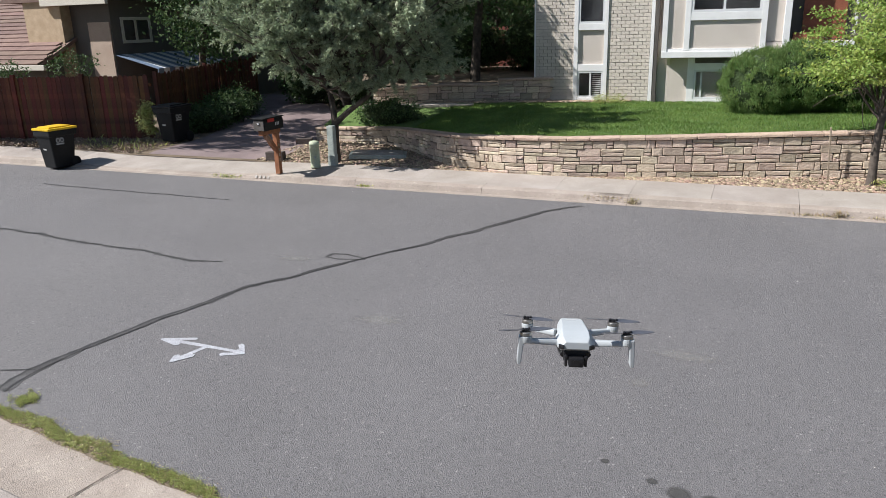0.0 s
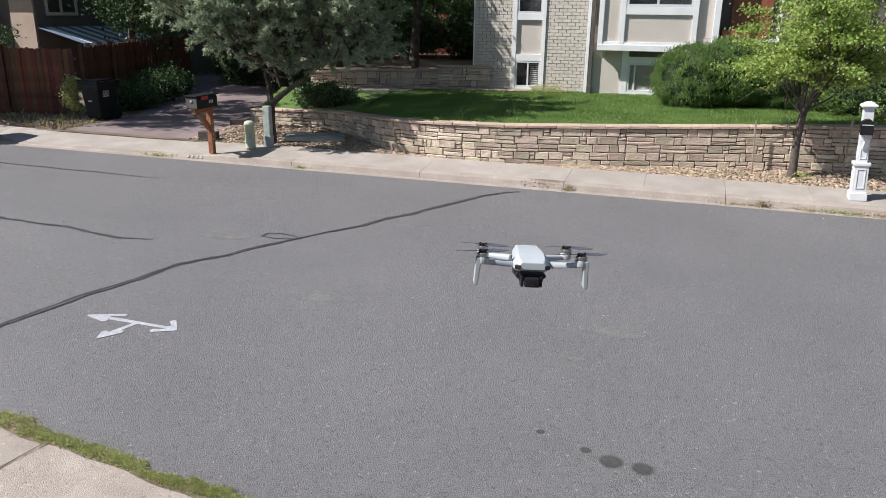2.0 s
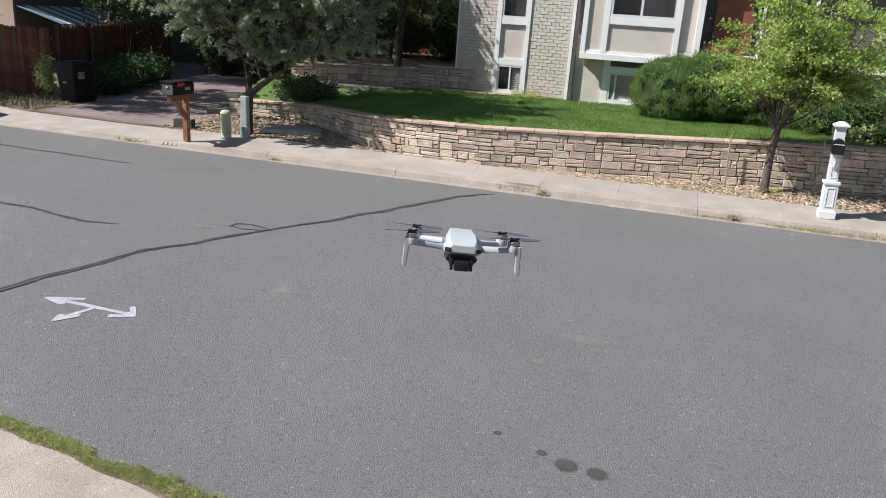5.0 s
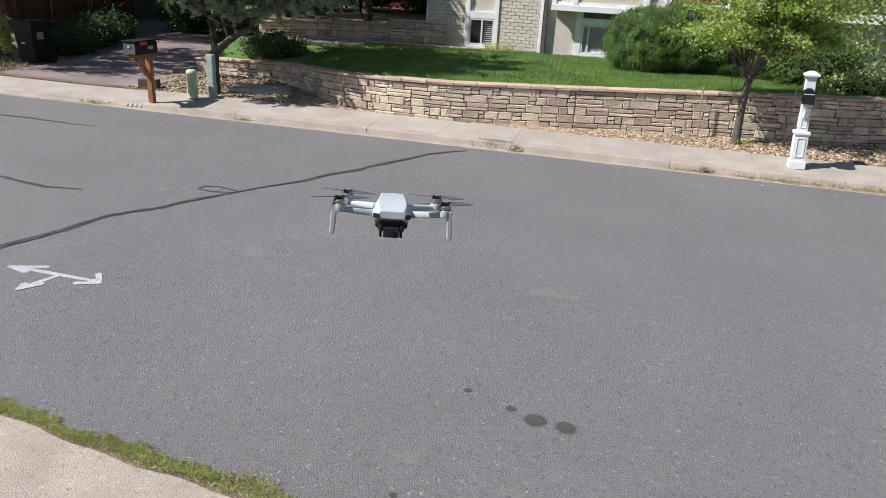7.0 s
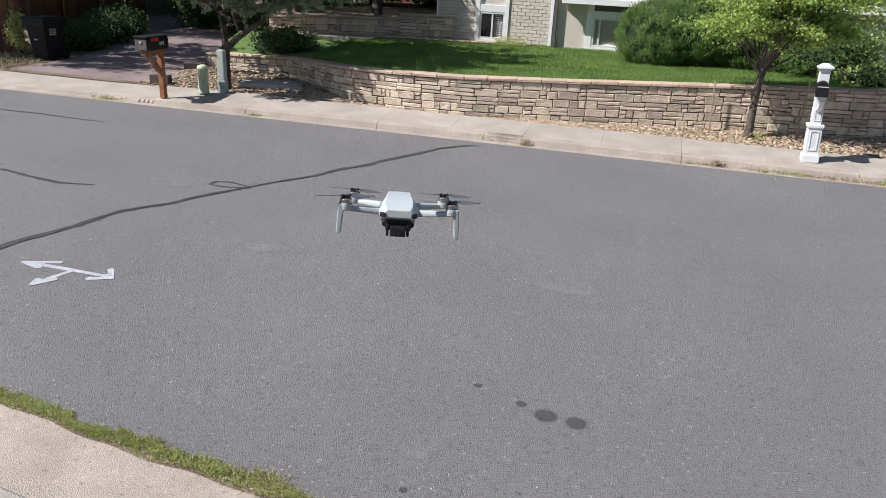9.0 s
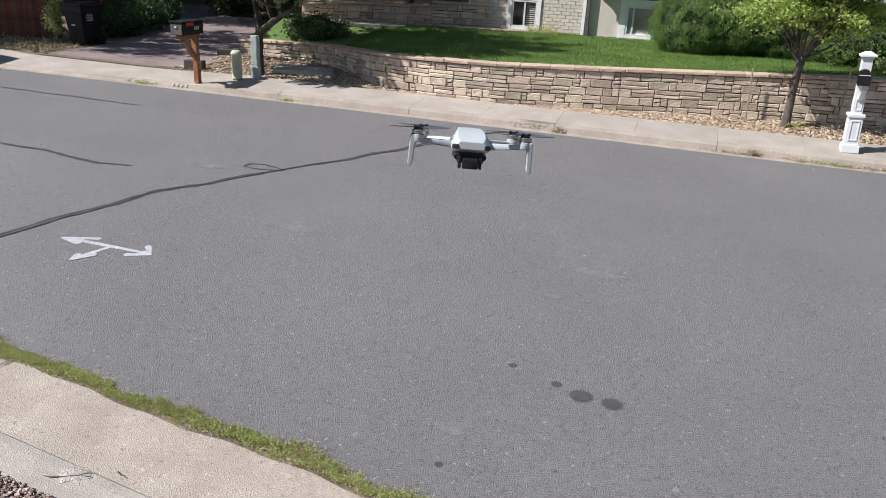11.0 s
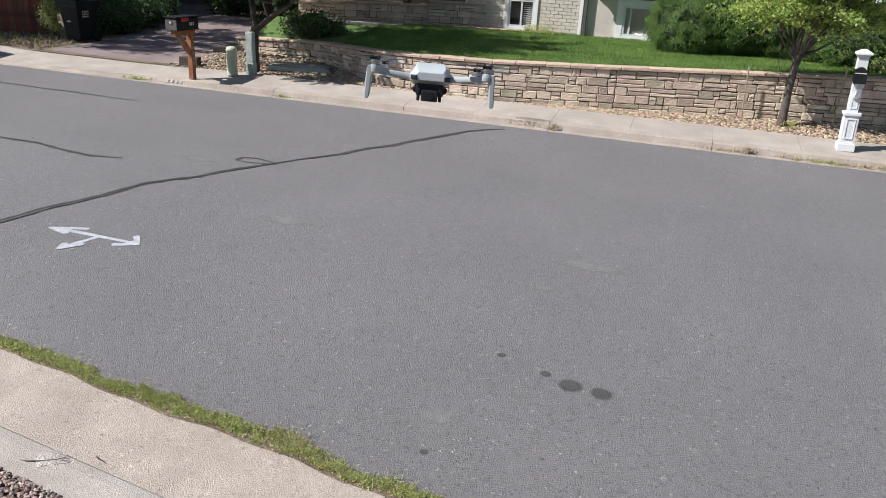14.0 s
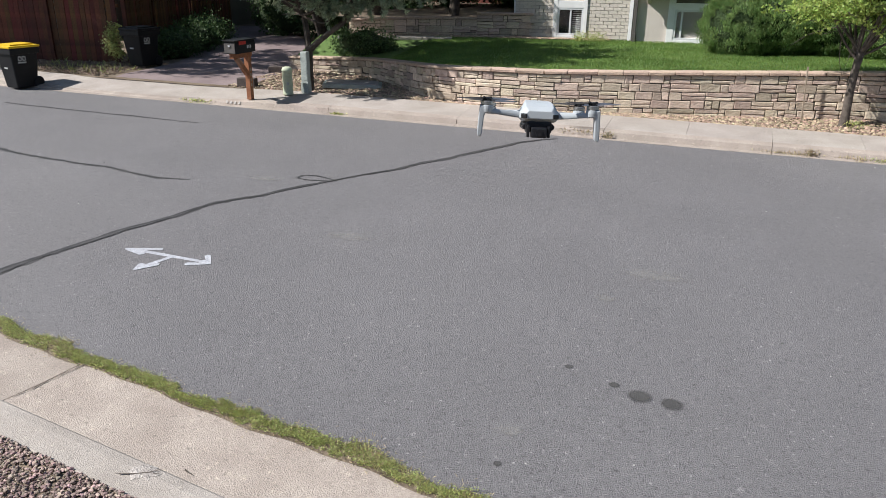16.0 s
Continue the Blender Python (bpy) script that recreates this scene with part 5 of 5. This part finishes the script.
ped = thing("utility_pedestal", "pale green domed plastic utility pedestal in the gravel", "utility box", at=pose(-8.42, 13.02, 0.18))
part("housing", lathe([(0.1, 0), (0.104, 0.02), (0.1, 0.04), (0.1, 0.47), (0.108, 0.475), (0.108, 0.5), (0.09, 0.54), (0.05, 0.555)], 22), PEDGREEN, ped, smooth=True)
part("latch_plate", bbox(0.04, 0.09, -0.103, -0.092, 0.2, 0.26, 0.003), SLEEVE, ped)
slv = thing("trunk_sleeve", "grey-green upright utility post at the foot of the pine", "utility post", at=pose(-8.18, 13.33, 0.15))
part("cover", bbox(-0.075, 0.075, -0.06, 0.06, 0, 0.86, 0.015), SLEEVE, slv)
part("lower_cover", bbox(-0.083, 0.083, -0.068, 0.068, 0, 0.26, 0.01), SLEEVE, slv)
part("door_seam", bbox(-0.06, 0.06, -0.063, -0.0605, 0.3, 0.82, 0.001), SLEEVE, slv)
slab = thing("vault_lid", "flat grey concrete vault lid lying in the gravel", "vault lid", at=pose(-7.65, 14.35, 0.2, 0, 2, 24))
part("frame", bbox(-0.62, 0.62, -0.3, 0.3, 0, 0.09, 0.012), SLEEVE, slab)
part("lid", bbox(-0.55, 0.55, -0.24, 0.24, 0.085, 0.115, 0.01), CONCRETE, slab)
for x, y, a in ((-9.82, 13.6, 12), (-10.3, 15.5, 20)):
    tagged(part("edging_block", bbox(-0.2, 0.2, -0.1, 0.1, 0, 0.2, 0.02), TIMBER, at=pose(x, y, 0.16, 0, 0, a)), "dark weathered edging block beside the driveway", "edging", "edging blocks")
for x, y, h, lean in ((1.17, 13.98, 1.0, -3.0), (2.62, 14.08, 1.1, 1.0)):
    tagged(part("garden_stake", bbox(-0.012, 0.012, -0.012, 0.012, 0, h, 0.003), STAKE, at=pose(x, y, 0.15, 0, lean, 12)), "thin weathered wooden stake before the stone wall", "stake", "garden stakes")
for k in range(4):
    tagged(part("kerb_number_bar", bbox(-0.02, 0.02, -0.0015, 0.0015, -0.028, 0.028), DRYMARK, at=pose(-9.45 + k * 0.1, GUTTER + 0.137, 0.062, -25, 0, 0)), "faded white painted bar on the kerb face", "kerb marking", "kerb marks", "structure")

# ---- gravel, weeds and litter ----
rng = np.random.default_rng(81)
n = 15000
gx = rng.uniform(-10.3, 6.0, n)
wall_y = np.interp(gx, [p[0] for p in FRONT_WALL], [p[1] for p in FRONT_WALL])
gy = WALK_BACK + 0.02 + (wall_y + 0.05 - WALK_BACK - 0.02) * rng.uniform(0, 1, n)
ok = wall_y - WALK_BACK > 0.02
gx, gy = gx[ok], gy[ok]
gz = np.array([far_bed(u, v)[2] for u, v in zip(gx, gy)]) + 0.012
tagged(link("river_gravel", stones_mesh("river_gravel", np.stack([gx, gy, gz], 1), rng.uniform(0.012, 0.042, len(gx)), rng), GRAVEL, smooth=False), "tan river gravel between pavement and stone wall", "gravel", kind="stuff")
n = 26000
gx = rng.uniform(-6.2, 0.0, n)
gy = 2.03 - 0.1228 * gx - rng.uniform(0.0, 1.15, n) ** 1.15
gz = np.array([0.05 + 1.1 * min(1.0, max(0.0, 2.05 - 0.1228 * u - v - 0.5) / 3.0) ** 1.2 for u, v in zip(gx, gy)])
tagged(link("red_gravel", stones_mesh("red_gravel", np.stack([gx, gy, gz + rng.uniform(0.0, 0.02, n)], 1), rng.uniform(0.006, 0.0175, n), rng, 0.7), REDGRAVEL), "crushed red and grey gravel behind the near kerb", "gravel", kind="stuff")

# weeds in the seam between asphalt and gutter: small rosettes crowded along the seam, thin in places
def seam_width(x):
    return 0.12 + 0.022 * np.sin(x * 2.3) + 0.022 * np.sin(x * 7.1 + 1) + 0.012 * np.sin(x * 17.3)
def seam_foot(x):
    return 2.885 - 0.1228 * x + 0.014 * np.sin(x * 3.7 + 2) + 0.01 * np.sin(x * 11.0)
n = 2600
cx = rng.uniform(-7.5, 0.9, n)
dens = 0.62 + 0.38 * np.sin(cx * 5.3) * np.sin(cx * 2.1 + 1)
cx = cx[rng.random(n) < 0.55 + 0.45 * dens]
cy = seam_foot(cx) + rng.beta(1.5, 1.5, len(cx)) * seam_width(cx)
ex, ey = -5.55 + rng.normal(0, 0.05, 70), 3.84 + rng.normal(0, 0.055, 70)
cx, cy = np.r_[cx, ex], np.r_[cy, ey]
size = rng.uniform(0.5, 1.2, len(cx))
per = 44
gx = np.repeat(cx, per) + rng.normal(0, 0.017, len(cx) * per) * np.repeat(size, per)
gy = np.repeat(cy, per) + rng.normal(0, 0.015, len(cx) * per) * np.repeat(size, per)
gz = np.abs(rng.normal(0.012, 0.012, len(gx))) * np.repeat(size, per)
n = len(gx)
tagged(link("seam_weeds", leaf_mesh("seam_weeds", np.stack([gx, gy, gz], 1), 0.0125, 0.0065, rng, along=np.tile((0, 0, 0.3), (n, 1)) + rng.normal(size=(n, 3)) * 0.7), WEED), "low green weeds growing along the gutter seam", "weeds", kind="stuff")
k = 9000
pick = rng.integers(0, n, k)
tagged(link("seam_stems", leaf_mesh("seam_stems", np.stack([gx[pick], gy[pick] + rng.normal(-0.01, 0.012, k), gz[pick] * 0.8], 1), 0.014, 0.004, rng), LITTER), "reddish-brown stems and dead leaves among the gutter weeds", "weeds", kind="stuff")
n = 4200
gx = rng.uniform(-7.5, 0.9, n)
gx[:500] = rng.normal(-1.62, 0.09, 500)
gx[500:700] = rng.normal(-4.35, 0.07, 200)
gy = seam_foot(gx) + rng.normal(0.55, 0.4, n) * seam_width(gx)
tagged(link("seam_straw", leaf_mesh("seam_straw", np.stack([gx, gy, rng.uniform(0.006, 0.03, n)], 1), 0.03, 0.0028, rng), DRYGRASS), "dry straw among the gutter weeds", "weeds", kind="stuff")
sheet("seam_soil", lambda u, v: (u, float(seam_foot(u) - 0.02 + v * (seam_width(u) + 0.01)), 0.0065), lin(-8, 1.2, 260), lin(0, 1, 3), SOIL, "dark soil in the gutter seam")

def tufts(places, material, seed):
    g = np.random.default_rng(seed)
    pts, ways = [], []
    for x, y, z, r, h in places:
        n = int(60 + 420 * r)
        pts.append(np.stack([x + g.normal(0, r, n), y + g.normal(0, min(r, 0.12) * 0.35, n), np.full(n, z) + g.uniform(0, h * 0.6, n)], 1))
        ways.append(g.normal(size=(n, 3)) * 0.6 + np.array((0, 0, 0.45)))
    p, w = np.concatenate(pts), np.concatenate(ways)
    return leaf_mesh("kerb_weeds", p, 0.06, 0.012, g, along=w)
ky = GUTTER + 0.1
tagged(link("kerb_weeds", tufts([(-1.82, ky, 0.01, 0.05, 0.13), (1.24, ky, 0.01, 0.06, 0.14), (1.9, ky, 0.01, 0.12, 0.03), (2.8, ky, 0.01, 0.2, 0.03), (3.4, ky, 0.01, 0.25, 0.05), (-2.3, ky + 0.08, 0.06, 0.16, 0.03), (0.9, ky, 0.01, 0.2, 0.02)], DRYGRASS, 301), DRYGRASS), "dry straw-coloured weeds in the kerb joint", "weeds", kind="stuff")
tagged(link("green_weeds", tufts([(2.35, ky, 0.01, 0.15, 0.04), (3.7, ky, 0.01, 0.12, 0.05), (-10.15, ky, 0.01, 0.2, 0.06), (-6.9, ky, 0.01, 0.08, 0.02), (1.96, 13.72, 0.25, 0.08, 0.14)], WEED, 302), WEED), "green weeds along the kerb and tree foot", "weeds", kind="stuff")

# dry verge before the fence
n = 16000
gx = rng.uniform(-22, -13.7, n)
fy = 13.3 + (gx + 22.5) * 0.268
gy = 13.45 + (fy - 13.45) * rng.uniform(0, 1, n)
ok = fy > 13.5
tagged(link("verge_litter", leaf_mesh("verge_litter", np.stack([gx, gy, np.full(n, 0.2) + rng.uniform(0, 0.04, n)], 1)[ok], 0.055, 0.035, rng), LITTER), "dry leaves and pale bark litter before the fence", "litter", kind="stuff")
n = 170
gx, gy = rng.uniform(-16.5, -13.7, n), rng.uniform(13.5, 15.0, n)
ok = gy < 13.3 + (gx + 22.5) * 0.268
tagged(link("verge_weeds", leaf_mesh("verge_weeds", np.stack([gx, gy, np.full(n, 0.2)], 1)[ok], 0.16, 0.02, rng, along=np.tile((0, 0, 0.6), (ok.sum(), 1)) + rng.normal(size=(ok.sum(), 3)) * 0.4), WEED), "dry green weeds on the verge", "weeds", kind="stuff")
# fallen leaves and wood chips on the shaded terrace and wall foot
n = 2500
c = np.stack([rng.uniform(-9.5, -3.0, n), rng.uniform(17.6, 19.0, n), np.zeros(n)], 1)
c[:, 1] = 17.95 + (c[:, 0] + 9.5) * 0.235 + rng.uniform(-0.25, 0.2, n)
c[:, 2] = 0.97
tagged(link("bed_stones", stones_mesh("bed_stones", c, rng.uniform(0.02, 0.05, n), rng), GRAVEL), "small tan stones along the house bed", "gravel", kind="stuff")
# pale scuffs on the asphalt, grime on the far kerb
for i, (x, y, rx, ry, a) in enumerate(((-3.5, 6.46, 0.34, 0.13, 0.25), (-0.4, 6.6, 0.36, 0.13, 0.1), (-0.75, 5.93, 0.12, 0.08, 0.2), (-5.6, 8.0, 0.3, 0.12, 0.2), (-0.95, 3.75, 0.12, 0.06, 0.4))):
    tagged(blot("pale_scuff", x, y, rx, ry, a, DUSTSOFT, 0.004, 50 + i, 0.2), "pale dusty scuff on the asphalt", "stain", "pale scuffs", "structure")
for i, (x, y, rx, ry) in enumerate(((-2.2, CURB_TOP + 0.0, 0.4, 0.08),)):
    tagged(blot("kerb_stain", x, y, rx, ry, 0, GRIMESOFT, 0.142, 70 + i, 0.25), "dark grime stain on the kerb top", "stain", "kerb stains", "structure")
n = 300
g = np.random.default_rng(93)
c = np.stack([g.uniform(-9, 4.5, n), g.uniform(3.5, 12.0, n), np.full(n, 0.003)], 1)
tagged(link("road_grit", stones_mesh("road_grit", c, g.uniform(0.004, 0.011, n) * (0.6 + c[:, 1] / 14), g, 0.5), GRIT), "loose pale and dark grit scattered on the asphalt", "grit", kind="stuff")

# ---- drone ----
def smooth_hull(rows, seg_round=2):
    """Cross-sections (y, half width, z low, z high, chamfer) joined into a shell."""
    bm = bmesh.new()
    rings = []
    for y, w, z0, z1, c in rows:
        o = [(-w + c, z0), (w - c, z0), (w, z0 + c), (w, z0 + (z1 - z0) * 0.55), (w - c * 1.6, z1), (-w + c * 1.6, z1), (-w, z0 + (z1 - z0) * 0.55), (-w, z0 + c)]
        rings.append([bm.verts.new((x, y, z)) for x, z in o])
    for a, b in zip(rings, rings[1:]):
        for i in range(8):
            bm.faces.new((a[i], a[(i + 1) % 8], b[(i + 1) % 8], b[i]))
    bm.faces.new(rings[0])
    bm.faces.new(rings[-1][::-1])
    bmesh.ops.recalc_face_normals(bm, faces=bm.faces)
    bmesh.ops.bevel(bm, geom=list(bm.edges), offset=0.0014, segments=2, affect="EDGES", profile=0.5)
    return bm

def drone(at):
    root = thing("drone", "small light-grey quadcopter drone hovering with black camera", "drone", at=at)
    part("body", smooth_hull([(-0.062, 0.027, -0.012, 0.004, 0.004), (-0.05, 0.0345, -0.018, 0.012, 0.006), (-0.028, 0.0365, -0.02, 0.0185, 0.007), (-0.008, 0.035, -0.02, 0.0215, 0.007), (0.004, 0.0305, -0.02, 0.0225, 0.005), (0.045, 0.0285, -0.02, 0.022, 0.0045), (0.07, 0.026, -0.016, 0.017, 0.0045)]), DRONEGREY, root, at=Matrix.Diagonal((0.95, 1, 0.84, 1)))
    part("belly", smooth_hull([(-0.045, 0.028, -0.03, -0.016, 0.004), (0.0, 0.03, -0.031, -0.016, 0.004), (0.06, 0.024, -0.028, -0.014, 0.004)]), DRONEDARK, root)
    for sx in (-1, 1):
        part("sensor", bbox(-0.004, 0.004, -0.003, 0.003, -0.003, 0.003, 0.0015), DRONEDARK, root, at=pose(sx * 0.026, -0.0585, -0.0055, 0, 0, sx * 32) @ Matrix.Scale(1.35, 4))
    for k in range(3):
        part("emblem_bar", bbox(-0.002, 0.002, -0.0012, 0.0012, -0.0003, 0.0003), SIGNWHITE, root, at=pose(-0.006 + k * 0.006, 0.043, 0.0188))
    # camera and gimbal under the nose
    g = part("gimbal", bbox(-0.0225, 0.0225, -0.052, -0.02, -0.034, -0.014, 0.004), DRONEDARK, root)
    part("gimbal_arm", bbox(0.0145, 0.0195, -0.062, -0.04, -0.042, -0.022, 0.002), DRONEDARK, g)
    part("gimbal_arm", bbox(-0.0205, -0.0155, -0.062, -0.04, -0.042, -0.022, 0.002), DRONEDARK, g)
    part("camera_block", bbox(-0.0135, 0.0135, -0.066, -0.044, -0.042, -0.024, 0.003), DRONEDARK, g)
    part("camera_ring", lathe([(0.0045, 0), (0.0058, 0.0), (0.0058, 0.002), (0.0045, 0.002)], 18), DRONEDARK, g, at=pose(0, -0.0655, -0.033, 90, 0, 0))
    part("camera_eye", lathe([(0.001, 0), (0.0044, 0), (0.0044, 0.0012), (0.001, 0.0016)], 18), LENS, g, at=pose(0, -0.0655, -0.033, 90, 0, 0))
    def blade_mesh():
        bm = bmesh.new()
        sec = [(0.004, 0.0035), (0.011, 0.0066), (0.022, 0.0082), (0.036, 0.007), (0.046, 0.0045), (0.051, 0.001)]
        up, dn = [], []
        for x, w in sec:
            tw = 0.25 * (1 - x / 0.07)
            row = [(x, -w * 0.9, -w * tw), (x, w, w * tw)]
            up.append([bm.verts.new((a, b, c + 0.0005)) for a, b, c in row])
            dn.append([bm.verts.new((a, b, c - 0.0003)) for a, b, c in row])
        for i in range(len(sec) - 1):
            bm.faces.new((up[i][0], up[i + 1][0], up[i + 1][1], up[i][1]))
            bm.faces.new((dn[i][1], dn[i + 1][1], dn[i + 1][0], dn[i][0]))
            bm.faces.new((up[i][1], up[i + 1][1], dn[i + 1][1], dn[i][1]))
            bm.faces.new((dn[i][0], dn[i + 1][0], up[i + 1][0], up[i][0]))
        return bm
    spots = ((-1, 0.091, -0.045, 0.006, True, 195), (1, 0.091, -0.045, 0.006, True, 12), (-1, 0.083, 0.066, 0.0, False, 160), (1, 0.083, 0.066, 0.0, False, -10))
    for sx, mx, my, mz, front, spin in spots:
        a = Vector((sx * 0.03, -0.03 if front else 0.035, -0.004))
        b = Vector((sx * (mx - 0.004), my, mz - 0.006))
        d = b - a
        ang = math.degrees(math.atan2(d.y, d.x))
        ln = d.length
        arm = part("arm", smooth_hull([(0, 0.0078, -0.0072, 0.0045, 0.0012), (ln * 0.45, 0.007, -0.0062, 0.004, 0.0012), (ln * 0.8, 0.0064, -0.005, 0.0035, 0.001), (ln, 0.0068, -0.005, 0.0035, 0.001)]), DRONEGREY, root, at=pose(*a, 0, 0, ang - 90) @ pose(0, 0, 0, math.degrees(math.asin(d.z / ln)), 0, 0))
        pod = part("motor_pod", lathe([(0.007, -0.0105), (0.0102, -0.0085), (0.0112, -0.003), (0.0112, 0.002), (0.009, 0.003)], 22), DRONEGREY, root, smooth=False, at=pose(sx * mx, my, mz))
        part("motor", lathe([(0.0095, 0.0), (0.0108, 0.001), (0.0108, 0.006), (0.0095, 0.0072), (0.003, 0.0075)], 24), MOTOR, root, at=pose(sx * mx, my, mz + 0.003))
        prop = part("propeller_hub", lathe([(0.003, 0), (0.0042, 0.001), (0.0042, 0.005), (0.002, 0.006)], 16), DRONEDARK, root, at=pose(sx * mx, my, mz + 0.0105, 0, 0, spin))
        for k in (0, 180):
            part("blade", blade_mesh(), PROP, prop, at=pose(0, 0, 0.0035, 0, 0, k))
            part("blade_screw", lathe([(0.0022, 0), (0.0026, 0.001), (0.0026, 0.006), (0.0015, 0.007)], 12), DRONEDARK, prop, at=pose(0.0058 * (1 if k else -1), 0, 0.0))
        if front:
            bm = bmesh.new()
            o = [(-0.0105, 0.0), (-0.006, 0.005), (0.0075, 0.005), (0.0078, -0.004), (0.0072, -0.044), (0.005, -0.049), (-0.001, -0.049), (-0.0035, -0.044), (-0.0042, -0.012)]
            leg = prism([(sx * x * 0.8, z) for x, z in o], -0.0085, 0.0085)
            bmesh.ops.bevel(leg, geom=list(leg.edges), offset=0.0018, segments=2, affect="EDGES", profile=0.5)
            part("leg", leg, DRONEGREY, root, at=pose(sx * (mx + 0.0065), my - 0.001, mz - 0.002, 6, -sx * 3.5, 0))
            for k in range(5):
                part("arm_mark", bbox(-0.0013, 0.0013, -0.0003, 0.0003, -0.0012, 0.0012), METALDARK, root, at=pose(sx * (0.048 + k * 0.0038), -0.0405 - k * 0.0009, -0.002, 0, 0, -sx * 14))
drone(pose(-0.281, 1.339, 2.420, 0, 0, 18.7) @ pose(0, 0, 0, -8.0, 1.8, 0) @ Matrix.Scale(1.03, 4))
